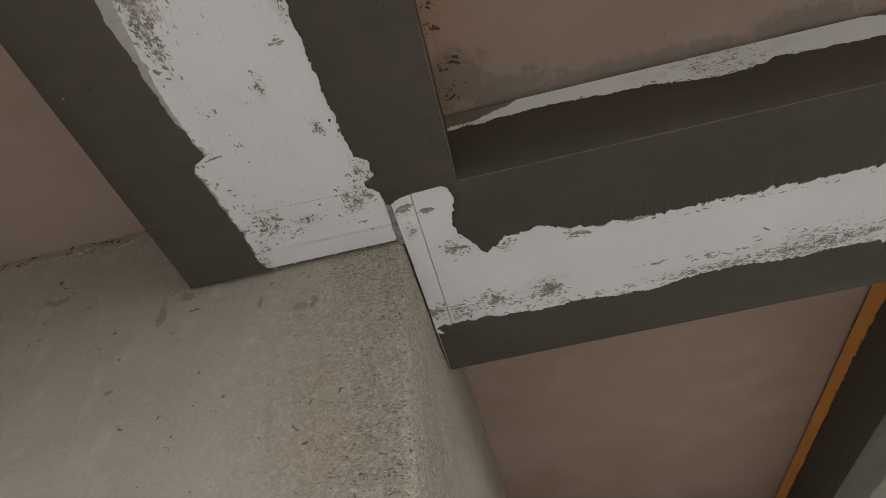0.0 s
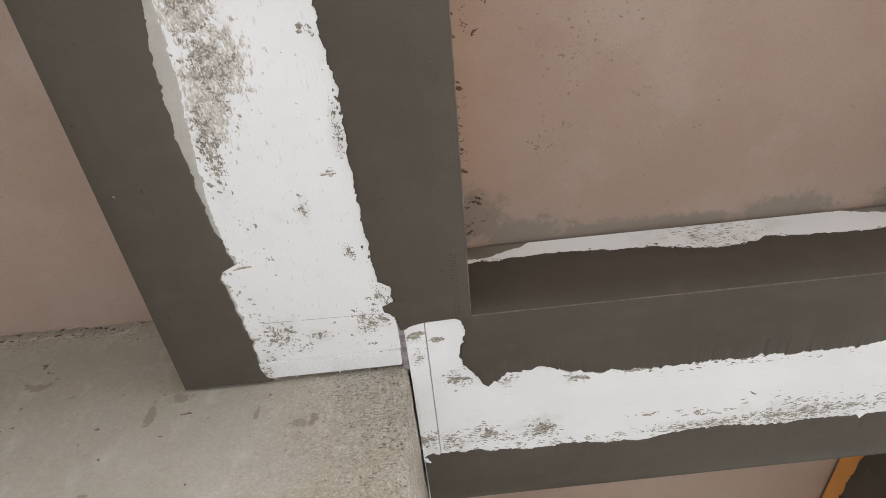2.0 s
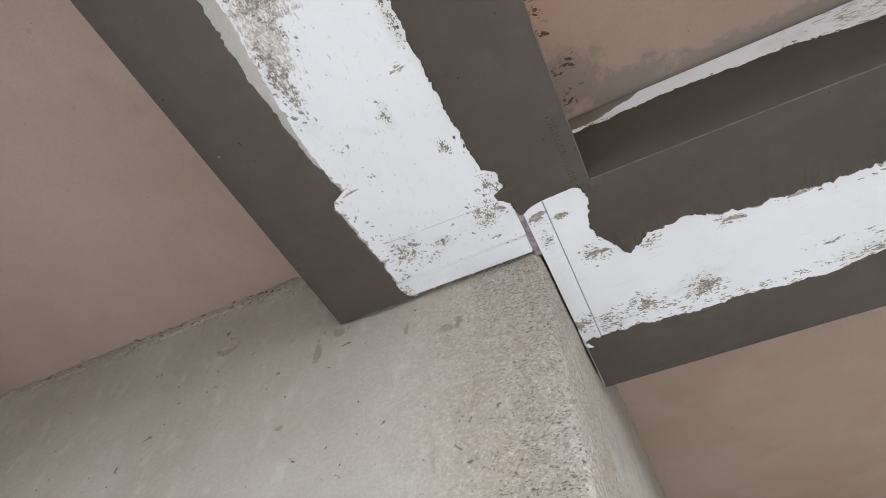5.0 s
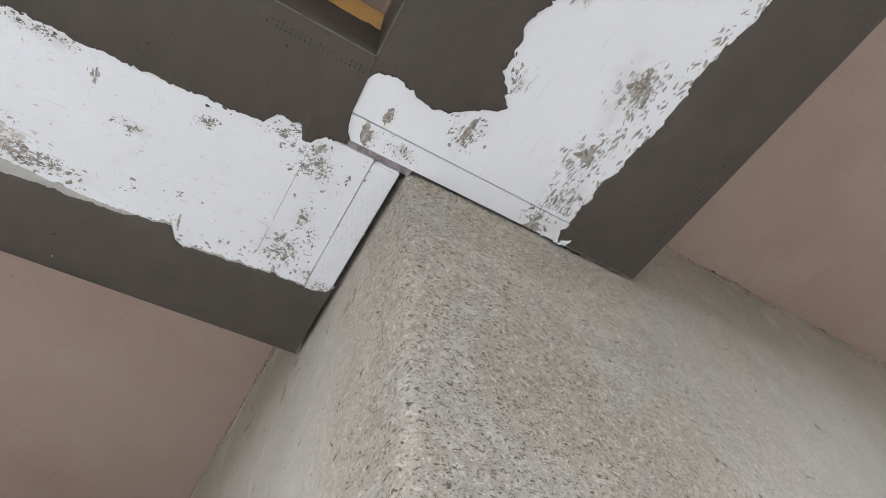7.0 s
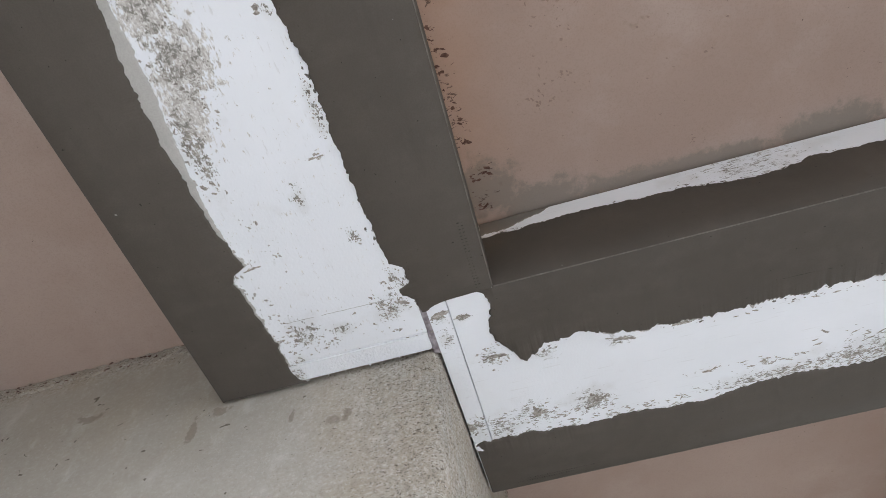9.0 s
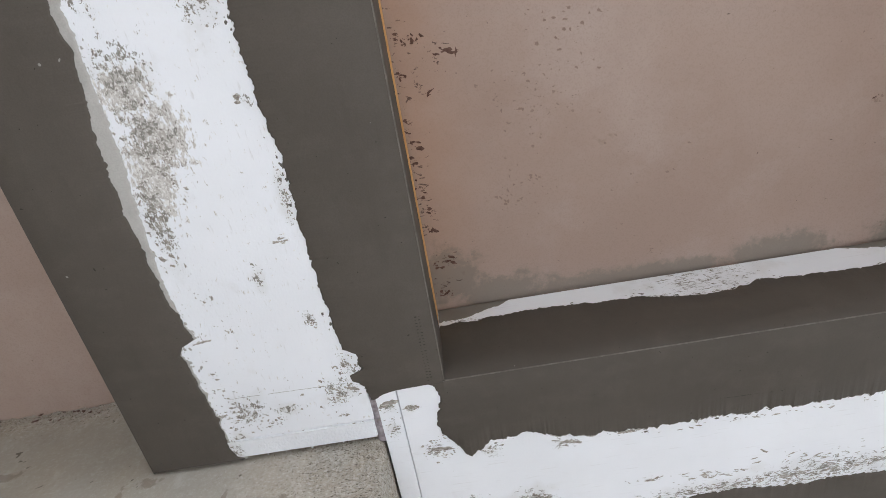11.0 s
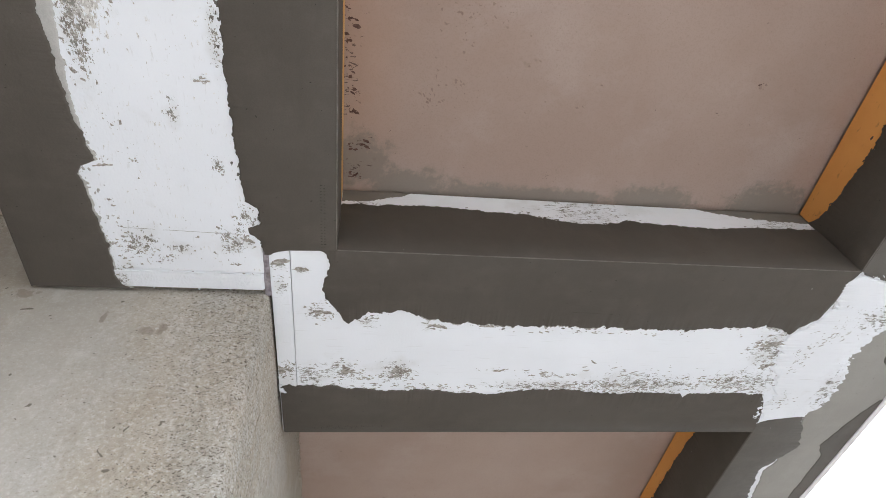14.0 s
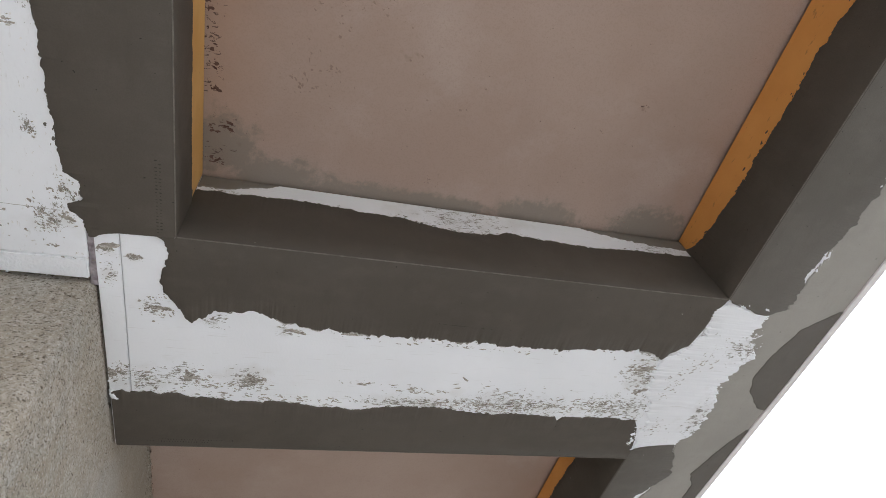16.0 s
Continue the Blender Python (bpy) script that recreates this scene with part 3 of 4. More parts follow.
def smudge_material():
    """Coat scraped so thin that the foam grins through it in fine streaks."""
    m, nt, sh = tree("scraped_base_coat", 0.75)
    c = blend(nt, step(nt, grain(nt, 70.0, (1, 1, 1), 5, 0.65), 0.35, 0.65), (0.22, 0.195, 0.172), (0.41, 0.38, 0.345))
    c = blend(nt, step(nt, grain(nt, 420.0, (0.6, 1, 1), 4, 0.65), 0.50, 0.62, 0, 0.75), c, (0.66, 0.65, 0.625))
    c = blend(nt, step(nt, grain(nt, 300.0, (0.5, 1, 1), 4, 0.65), 0.56, 0.66, 0, 0.6), c, (0.14, 0.122, 0.107))
    colour_to(nt, sh, c)
    relief(nt, sh, grain(nt, 300.0, (1, 1, 1), 3), 0.4, 0.001)
    return m


SMUDGE = smudge_material()
BROWN = plain_material("brown_mould", (0.078, 0.040, 0.031), (0.165, 0.098, 0.078), 90.0)
FAINT = plain_material("faint_brown_stain", (0.265, 0.190, 0.155), (0.315, 0.232, 0.192), 60.0)
PIT = plain_material("dark_pinholes", (0.045, 0.04, 0.034), (0.065, 0.058, 0.05), 200.0)


def board(name, x0, x1, y0, y1, z0, z1, material, label, bevel=0.0008, category="insulation board"):
    """A foam board, glued to its beam; the coats on it are its parts."""
    at = Vector(((x0 + x1) / 2, (y0 + y1) / 2, z0))
    bm = box(x0, x1, y0, y1, z0, z1, bevel)
    ob = part(name, bm, material)
    ob.data.transform(Matrix.Translation(-at))
    ob.matrix_world = Matrix.Translation(at)
    return tagged(ob, label, category, "insulation boards on the beams")


def crumbs(spots_at, seed):
    """Torn beads of foam along a cut edge."""
    rng = random.Random(seed)
    bm = bmesh.new()
    for x, y, r in spots_at:
        made = bmesh.ops.create_icosphere(bm, subdivisions=2, radius=r, matrix=Matrix.Translation((x, y, H - 0.0005)))
        for v in made["verts"]:
            v.co += Vector((rng.uniform(-1, 1), rng.uniform(-1, 1), rng.uniform(-0.6, 0.6))) * r * 0.35
    for f in bm.faces:
        f.smooth = True
    return bm


def core(name, label, *size):
    ob = part(name, box(*size), CORE)
    return tagged(ob, label, "beam", kind="structure")


def under_slab(u, v, d):
    return (u, v, CEIL - d)


mould = [(0.120, -0.542, 0.014, 0.010, 26, 1.6, 0.5), (0.142, -0.536, 0.010, 0.008, 16, 1.5, 0.4), (0.177, -0.514, 0.016, 0.007, 14, 2.0, 0.3), (0.110, -0.487, 0.006, 0.014, 16, 1.6, 0.3),
         (0.152, -0.464, 0.014, 0.008, 9, 2.4, -0.5), (0.108, -0.418, 0.005, 0.014, 18, 1.6, 0.2), (0.113, -0.387, 0.009, 0.008, 14, 2.0, 0.2), (0.110, -0.363, 0.006, 0.008, 10, 1.8, 0.2),
         (0.116, -0.306, 0.008, 0.006, 14, 1.8, 0.1), (0.122, -0.277, 0.012, 0.006, 14, 2.0, 0.4), (0.120, -0.242, 0.008, 0.008, 16, 1.5, 0.5), (0.132, -0.180, 0.022, 0.007, 40, 2.2, 0.1),
         (0.123, -0.122, 0.016, 0.007, 34, 1.8, 0.1), (0.116, -0.640, 0.014, 0.050, 30, 1.6, 0.4), (0.107, -0.330, 0.003, 0.200, 18, 1.5, 0.1), (0.824, -0.344, 0.004, 0.004, 4, 1.2, 0.2)]
tagged(part("mould_fleck", flecks(mould, 31, under_slab, 0.0026), BROWN, slab, "dark brown mould flecks on the plaster"), kind="stuff")
faint = [(0.300, -0.430, 0.070, 0.060, 170, 1.5, 0.4), (0.350, -0.520, 0.080, 0.060, 90, 1.5, 0.4), (0.266, -0.290, 0.050, 0.040, 110, 1.5, 0.9), (0.476, -0.138, 0.030, 0.010, 16, 1.4, 0.2), (0.871, -0.127, 0.016, 0.012, 14, 1.3, 0.2),
         (0.824, -0.344, 0.009, 0.009, 14, 1.3, 0.2), (0.500, -0.300, 0.300, 0.150, 60, 1.3, 0.2), (0.934, -0.135, 0.030, 0.020, 20, 1.4, 0.2)]
tagged(part("stain_fleck", flecks(faint, 32, under_slab, 0.0020), FAINT, slab, "faint brown specks on the plaster"), kind="stuff")
joint = [(-0.60, 2.578, 0.34, 0.016, 130, 2.0, 0.0), (-1.10, 2.578, 0.40, 0.014, 60, 2.4, 0.0)]
tagged(part("joint_crack", flecks(joint, 33, lambda u, v, d: (u, -0.0042 - d, v), 0.0030), BROWN, wall, "dark cracks in the mortar along the slab"), kind="stuff")
joint = [(0.70, 2.582, 0.32, 0.010, 70, 2.4, 0.0), (1.20, 2.582, 0.36, 0.010, 60, 2.4, 0.0)]
tagged(part("joint_crack", flecks(joint, 34, lambda u, v, d: (0.0032 + d, u, v), 0.0030), BROWN, wall, "dark cracks in the mortar along the slab"), kind="stuff")


# ---- beam a ----
core("beam_1", "raw concrete ceiling beam inside its foam cladding", AX0 + BOARD, AX1 - BOARD, SOUTH, -0.001, H + BOARD, CEIL + 0.01)


def clad_beam_a():
    under = board("insulation_board", AX0 + 0.001, -0.0075, SOUTH, -0.0425, H, H + BOARD, FOAM_A, "white foam board with scraped grey smears under a beam")
    us = lines(SOUTH, -0.0050, -0.85, -0.0050, 0.0012)
    left = ragged([(-2, -0.222), (-0.66, -0.221), (-0.60, -0.215), (-0.54, -0.222), (-0.50, -0.231), (-0.38, -0.232), (-0.31, -0.229), (-0.245, -0.219),
                   (-0.228, -0.213), (-0.218, -0.236), (-0.205, -0.240), (-0.15, -0.236), (-0.09, -0.229), (-0.035, -0.231), (-0.012, -0.222), (0, -0.208)], 11, 0.0027, 34)
    part("base_coat", layer(us, straight(AX0), left, under_a, 0.003, (False, True)), COAT, under, "smooth dark grey base coat")
    film_in = ragged([(-2, -0.205), (-0.66, -0.206), (-0.54, -0.208), (-0.47, -0.211), (-0.40, -0.219), (-0.31, -0.224), (-0.24, -0.219), (-0.10, -0.222)], 23, 0.0030, 40)
    part("thin_coat", layer(lines(SOUTH, -0.245, -0.85, -0.245, 0.002), lambda u: left(u) - 0.004, film_in, under_a, 0.0012), FILM, under, "pale thin smear of base coat")
    halo = ragged([(-2, 0.002), (0, 0.002)], 27, 0.003, 40)
    part("thin_coat", layer(lines(-0.245, -0.004, -0.245, 0, 0.0015), lambda u: left(u) - 0.004, lambda u: left(u) + halo(u), under_a, 0.0008), FILM, under, "pale thin smear of base coat")
    tagged(part("coat_spatter", dabs(left, 1, -0.8, -0.01, 200, 5, under_a, 0.016, 1.6, 0.0026), FILM, under, "flicks of grey coat on the foam"), kind="stuff")
    other = board("insulation_board", -0.0055, AX1 - 0.0005, SOUTH, BY0 - 0.0002, H, H + BOARD, FOAM_A, "narrow foam board hidden under dark grey base coat")
    right = ragged([(-2, -0.042), (-0.66, -0.042), (-0.58, -0.043), (-0.50, -0.039), (-0.455, -0.031), (-0.38, -0.034), (-0.31, -0.034), (-0.25, -0.029),
                    (-0.175, -0.026), (-0.164, -0.008), (-0.135, -0.003), (-0.128, -0.024), (-0.118, -0.020), (-0.104, -0.006), (-0.078, -0.004)], 31, 0.0031, 48)
    outer = ragged([(-0.0935, 0.080), (-0.0915, 0.030), (-0.088, 0.016), (-0.080, 0.004)], 37, 0.0045, 60)
    part("base_coat", layer(lines(SOUTH, -0.080, -0.85, -0.080, 0.0012), right, lambda u: AX1 if u < BY0 + 0.001 else outer(u), under_a, 0.003, (True, False)), COAT, other, "smooth dark grey base coat")
    tagged(part("coat_spatter", dabs(right, -1, -0.8, -0.09, 90, 6, under_a, 0.008, 1.6, 0.0022), DAMP_COAT, other, "flicks of grey coat on the foam"), kind="stuff")
    tagged(part("bead_perforation", bead_holes(-0.21, -0.10, AX1 - 0.016, 0.0052, under_a, 1), PIT, other, "dotted line of a corner bead"), kind="stuff")
    tagged(part("bead_perforation", bead_holes(-0.21, -0.10, AX1 - 0.021, 0.0052, under_a, 2), PIT, other, "dotted line of a corner bead"), kind="stuff")
    scuffs = [(-0.198, -0.090, 0.022, 0.024, 130, 1.5, 0.4), (-0.185, -0.070, 0.030, 0.018, 60, 1.5, 0.2), (-0.151, -0.066, 0.018, 0.014, 36, 1.8, 0.2),
              (-0.030, -0.147, 0.014, 0.018, 80, 1.4, 0.9), (-0.054, -0.100, 0.016, 0.024, 140, 1.6, 0.9), (-0.030, -0.108, 0.012, 0.012, 40, 1.5, 0.5),
              (-0.049, -0.058, 0.006, 0.004, 8, 2.0, 0.1), (-0.180, -0.293, 0.008, 0.022, 24, 1.8, 1.2), (-0.168, -0.230, 0.012, 0.022, 22, 1.5, 1.0),
              (-0.055, -0.228, 0.008, 0.011, 30, 1.3, 0.4), (-0.062, -0.349, 0.012, 0.008, 18, 2.6, -0.1), (-0.041, -0.405, 0.007, 0.036, 70, 1.4, 1.4),
              (-0.059, -0.527, 0.007, 0.008, 12, 1.6, 0.6), (-0.123, -0.139, 0.012, 0.003, 6, 3.0, 0.1), (-0.208, -0.150, 0.006, 0.030, 30, 1.3, 1.3),
              (-0.200, -0.400, 0.012, 0.060, 260, 2.0, 1.3), (-0.168, -0.480, 0.024, 0.050, 200, 1.5, 0.8), (-0.075, -0.640, 0.020, 0.040, 50, 1.5, 0.8),
              (-0.120, -0.090, 0.040, 0.020, 22, 1.5, 0.2), (-0.213, -0.030, 0.014, 0.014, 60, 1.4, 0.5), (-0.100, -0.035, 0.100, 0.010, 26, 2.2, 0.05)]
    tagged(part("trowel_scuff", flecks(scuffs, 21, under_b, 0.0017), SMUDGE, under, "torn grey specks scraped over the foam"), kind="stuff")
    for n, outline in enumerate((lens(-0.206, -0.2215, 0.013, 0.0018, -0.12), lens(-0.026, -0.105, 0.009, 0.004, 0.3), lens(-0.196, -0.084, 0.007, 0.004, 0.6), lens(-0.061, -0.529, 0.004, 0.005, 0.9), lens(-0.062, -0.349, 0.010, 0.0009, -0.05), lens(-0.2075, -0.157, 0.003, 0.0013, 0.3))):
        part("coat_dab", dab(outline, 40 + n, under_b), SMUDGE, under)
    bm = bmesh.new()
    xs = np.arange(-0.206, -0.030, 0.004)
    edge = [(x, -0.120 + 0.012 * (x + 0.206) / 0.176 * 0.3 + 0.0008 * noise.noise(Vector((x * 120, 3, 1)))) for x in xs]
    for (x0, y0), (x1, y1) in zip(edge, edge[1:]):
        if noise.noise(Vector((x0 * 55, 7, 2))) > -0.25:
            bm.faces.new([bm.verts.new(under_b(x, y, 0.0004)) for x, y in ((x0, y0), (x1, y1), (x1, y1 + 0.0007), (x0, y0 + 0.0007))])
    tagged(part("crease", bm, FILM, under, "faint crease across the foam"), kind="stuff")
    strip = board("insulation_strip", AX0 + 0.001, -0.009, -0.0415, -0.0068, H - 0.001, H + BOARD, FOAM_STRIP_A, "narrow rough-cut white foam strip against the concrete wall", 0.002)
    tagged(part("foam_debris", crumbs([(-0.110, -0.0066, 0.0017), (-0.062, -0.0068, 0.0010), (-0.178, -0.0068, 0.0012), (-0.150, -0.0068, 0.0008)], 3), FOAM_STRIP_A, strip, "torn beads of white foam"), kind="stuff")
    side = board("insulation_board", AX0, AX0 + BOARD, SOUTH, -0.003, H + BOARD, CEIL - 0.001, FOAM_SIDE, "foam side board covered in grey base coat")
    part("base_coat", layer(lines(SOUTH, -0.004, -0.9, -0.004, 0.01), straight(H - 0.003), straight(CEIL - 0.002), lambda u, v, d: (AX0 - d, u, v), 0.0025, (False, False)), COAT, side)
    side = board("insulation_board", AX1 - BOARD, AX1, SOUTH, BY0 - 0.001, H + BOARD, CEIL - 0.004, YELLOW, "yellow foam side board, bare along the slab")
    top = ragged([(-2, 2.506), (-0.4, 2.500), (-0.2, 2.497), (-0.094, 2.502)], 41, 0.004, 20)
    part("base_coat", layer(lines(SOUTH, BY0 - 0.0025, -0.85, BY0 - 0.0025, 0.003), straight(H - 0.003), top, side_a_inner, 0.0025, (False, True)), COAT, side, "dark grey base coat on the lower part")
    return under


# ---- beam b ----
core("beam_2", "short raw concrete beam from the wall to the edge beam", 0.002, CX0 + 0.02, BY0 + BOARD, BY1 - BOARD, H + BOARD, CEIL + 0.01)


def clad_beam_b():
    under = board("insulation_board", 0.0345, CX0 + 0.0005, BY0 + 0.001, BY1 - 0.001, H, H + BOARD, FOAM_B, "white foam board with streaked grey smears under a beam")
    inner = ragged([(0.10, 0.022), (0.110, 0.036), (0.118, 0.054), (0.127, 0.060), (0.138, 0.049), (0.157, 0.038), (0.19, 0.031), (0.214, 0.028), (0.245, 0.040),
                    (0.275, 0.049), (0.356, 0.056), (0.51, 0.056), (0.73, 0.057), (0.83, 0.050), (0.92, 0.043), (0.96, 0.058), (0.975, 0.040), (0.998, 0.022), (1.006, -0.02), (1.010, -0.068), (1.0185, -0.09)], 51, 0.0042, 34)
    part("base_coat", layer(lines(0.104, CX0 - 0.001, 0.104, CX0, 0.0011), straight(BY0), inner, under_b, 0.003, (False, True)), COAT, under, "smooth dark grey base coat")
    bulge = ragged([(-0.0935, 0.078), (-0.088, 0.087), (-0.076, 0.0925), (-0.064, 0.094), (-0.045, 0.090), (-0.03, 0.086), (-0.012, 0.0815), (-0.004, 0.083), (0.010, 0.092), (0.022, 0.100), (0.036, 0.1085)], 53, 0.0030, 50)
    part("base_coat", layer(lines(BY0, 0.036, BY0, 0.036, 0.0011), bulge, straight(0.110), under_a, 0.0026, (True, False)), COAT, under)
    low = ragged([(0.0, 0.226), (0.02, 0.222), (0.11, 0.223), (0.196, 0.235), (0.26, 0.228), (0.33, 0.236), (0.396, 0.241), (0.48, 0.228), (0.55, 0.225), (0.64, 0.238),
                  (0.72, 0.233), (0.802, 0.236), (0.811, 0.246), (0.82, 0.236), (0.92, 0.232), (0.985, 0.236), (1.0, 0.258), (1.011, 0.288), (1.02, 0.335)], 61, 0.0035, 36)
    part("base_coat", layer(lines(0.0038, CX0 + 0.0005, 0.0038, CX0, 0.0012), low, straight(BY1), under_b, 0.003, (True, False)), COAT, under, "smooth dark grey base coat")
    halo = ragged([(0, 0.001), (1.1, 0.002)], 57, 0.004, 30)
    part("thin_coat", layer(lines(0.25, 0.99, 0.25, 0.99, 0.0015), lambda u: inner(u) - 0.004, lambda u: inner(u) + halo(u), under_b, 0.0008), FILM, under, "pale thin smear of base coat")
    tagged(part("coat_spatter", dabs(inner, 1, 0.1, 1.0, 110, 7, under_b, 0.009, 2.0, 0.0022), DAMP_COAT, under, "flicks of grey coat on the foam"), kind="stuff")
    tagged(part("coat_spatter", dabs(low, -1, 0.02, 1.0, 220, 8, under_b, 0.014, 2.6, 0.0022), FILM, under, "flicks of grey coat on the foam"), kind="stuff")
    tagged(part("bead_perforation", bead_holes(0.055, 0.16, BY1 - 0.012, 0.0045, under_b, 3), PIT, under, "dotted line of a corner bead"), kind="stuff")
    tagged(part("bead_perforation", bead_holes(0.075, 0.20, BY1 - 0.018, 0.0045, under_b, 4), PIT, under, "dotted line of a corner bead"), kind="stuff")
    bm = bmesh.new()
    for x, y, w, h in ((0.545, 0.019, 0.055, 0.0009), (0.588, 0.0205, 0.008, 0.0014), (0.604, 0.021, 0.003, 0.002), (0.52, 0.0185, 0.012, 0.0008)):
        bm.faces.new([bm.verts.new(under_b(x + a * w / 2, y + b * h, 0.0032)) for a, b in ((-1, 0), (0, -0.6), (1, 0.4), (0.2, 0.8))])
    tagged(part("scratch_mark", bm, PIT, under, "thin dark scratches in the coat"), kind="stuff")
    scuffs = [(0.020, 0.178, 0.012, 0.022, 110, 1.5, 0.8), (0.053, 0.186, 0.014, 0.016, 70, 2.6, 0.1), (0.135, 0.184, 0.024, 0.014, 80, 2.6, 0.1), (0.232, 0.188, 0.022, 0.014, 120, 2.6, 0.1),
              (0.168, 0.199, 0.050, 0.010, 70, 3.2, 0.08), (0.018, -0.020, 0.010, 0.022, 50, 1.5, 0.4), (0.075, 0.020, 0.020, 0.012, 30, 1.6, 0.3), (0.085, 0.045, 0.024, 0.016, 60, 1.6, 0.3),
              (0.410, 0.172, 0.045, 0.006, 30, 4.5, 0.04), (0.500, 0.185, 0.055, 0.012, 70, 4.5, 0.04), (0.600, 0.214, 0.090, 0.012, 190, 4.0, 0.03), (0.700, 0.216, 0.080, 0.014, 190, 4.0, 0.02),
              (0.800, 0.205, 0.070, 0.020, 130, 4.0, 0.0), (0.690, 0.176, 0.110, 0.020, 80, 5.0, 0.02), (0.930, 0.092, 0.045, 0.034, 260, 3.0, -0.1), (0.960, 0.140, 0.028, 0.034, 150, 2.6, -0.3),
              (0.900, 0.200, 0.050, 0.022, 130, 4.0, 0.0), (0.600, 0.070, 0.250, 0.006, 60, 3.5, 0.03), (0.300, 0.220, 0.120, 0.008, 60, 3.5, 0.05)]
    tagged(part("trowel_scuff", flecks(scuffs, 22, under_b, 0.0015), SMUDGE, under, "torn grey streaks scraped over the foam"), kind="stuff")
    for n, outline in enumerate(([(0.117, 0.163), (0.124, 0.170), (0.138, 0.183), (0.128, 0.186), (0.114, 0.190)], [(0.214, 0.164), (0.222, 0.170), (0.236, 0.182), (0.226, 0.190), (0.208, 0.184)],
                                 lens(0.051, -0.054, 0.011, 0.005, 0.1), lens(0.082, 0.037, 0.017, 0.005, 0.05), lens(0.283, 0.063, 0.017, 0.004, 0.25), lens(0.370, 0.060, 0.014, 0.003, 0.0), lens(0.945, 0.088, 0.024, 0.008, -0.2), lens(0.955, 0.150, 0.016, 0.005, -0.4))):
        part("coat_dab", dab(outline, 60 + n, under_b), SMUDGE, under)
    part("coat_dab", dab(lens(0.018, -0.068, 0.015, 0.006, -0.25), 75, lambda u, v, d: under_b(u, v, d + 0.0005)), SMUDGE, under)
    strip = board("insulation_strip", 0.0018, 0.0332, -0.0932, BY1 - 0.001, H - 0.0004, H + BOARD, FOAM_STRIP_B, "narrow white foam strip against the wall, stained grey", 0.001)
    tagged(part("foam_debris", crumbs([(0.004, 0.222, 0.0035), (0.008, 0.228, 0.003), (0.002, 0.200, 0.002), (0.003, 0.236, 0.0018), (0.004, 0.355, 0.0016)], 5), FOAM_STRIP_A, strip, "torn beads of white foam"), kind="stuff")
    part("foam_chip", dab([(0.001, 0.226), (0.008, 0.228), (0.015, 0.240), (0.005, 0.238)], 81, lambda u, v, d: under_b(u, v, d + 0.0028), 0.0012, 0.0030), FOAM_STRIP_A, strip, "torn chip of white foam")
    part("coat_dab", dab([(0.003, 0.168), (0.013, 0.174), (0.016, 0.186), (0.006, 0.192), (0.002, 0.184)], 82, lambda u, v, d: under_b(u, v, d + 0.0005)), SMUDGE, strip)
    side = board("insulation_board", AX1, CX0 - 0.0005, BY0, BY0 + BOARD, H + BOARD, CEIL - 0.008, FOAM_SIDE, "white foam side board, bare along the slab")
    rim = ragged([(0.104, 2.536), (0.16, 2.538), (0.28, 2.543), (0.38, 2.534), (0.44, 2.531), (0.51, 2.512), (0.57, 2.510), (0.60, 2.517), (0.63, 2.527), (0.68, 2.521), (0.79, 2.516), (0.88, 2.524), (1.01, 2.530)], 71, 0.0035, 34)
    part("base_coat", layer(lines(AX1 + 0.001, CX0 - 0.001, AX1, CX0, 0.0014), straight(H - 0.003), rim, side_b_inner, 0.0025, (False, True)), COAT, side, "dark grey base coat on the lower part")
    tagged(part("coat_spatter", dabs(rim, 1, 0.12, 1.0, 130, 9, side_b_inner, 0.010, 3.0, 0.002), COAT, side, "flicks of grey coat on the foam"), kind="stuff")
    smear = ragged([(0.10, 2.545), (0.15, 2.550), (0.19, 2.568), (0.25, 2.590)], 73, 0.004, 50)
    part("grey_smear", layer(lines(AX1 + 0.001, 0.245, AX1, 0.25, 0.002), smear, straight(CEIL - 0.0085), side_b_inner, 0.001, (True, False)), HALF_DRY, side, "grey smear over the white foam")
    smear = ragged([(0.76, 2.588), (0.80, 2.583), (0.84, 2.570), (0.92, 2.556), (1.01, 2.552)], 77, 0.004, 50)
    part("grey_smear", layer(lines(0.76, CX0 - 0.001, 0.76, CX0, 0.002), smear, straight(CEIL - 0.0085), side_b_inner, 0.001, (True, False)), HALF_DRY, side, "grey smear over the white foam")
    side = board("insulation_board", 0.004, CX0 - 0.0005, BY1 - BOARD, BY1, H + BOARD, CEIL - 0.002, FOAM_SIDE, "foam side board covered in grey base coat")
    part("base_coat", layer(lines(0.005, CX0 - 0.001, 0.0, CX0, 0.02), straight(H - 0.003), straight(CEIL - 0.004), lambda u, v, d: (u, BY1 + d, v), 0.0025, (False, False)), COAT, side)
    return under


# ---- edge beam c ----
core("beam_3", "raw concrete edge beam over the open side of the porch", CX0 + BOARD, CX1 - 0.004, SOUTH, NORTH, H + BOARD, CEIL + 0.18)


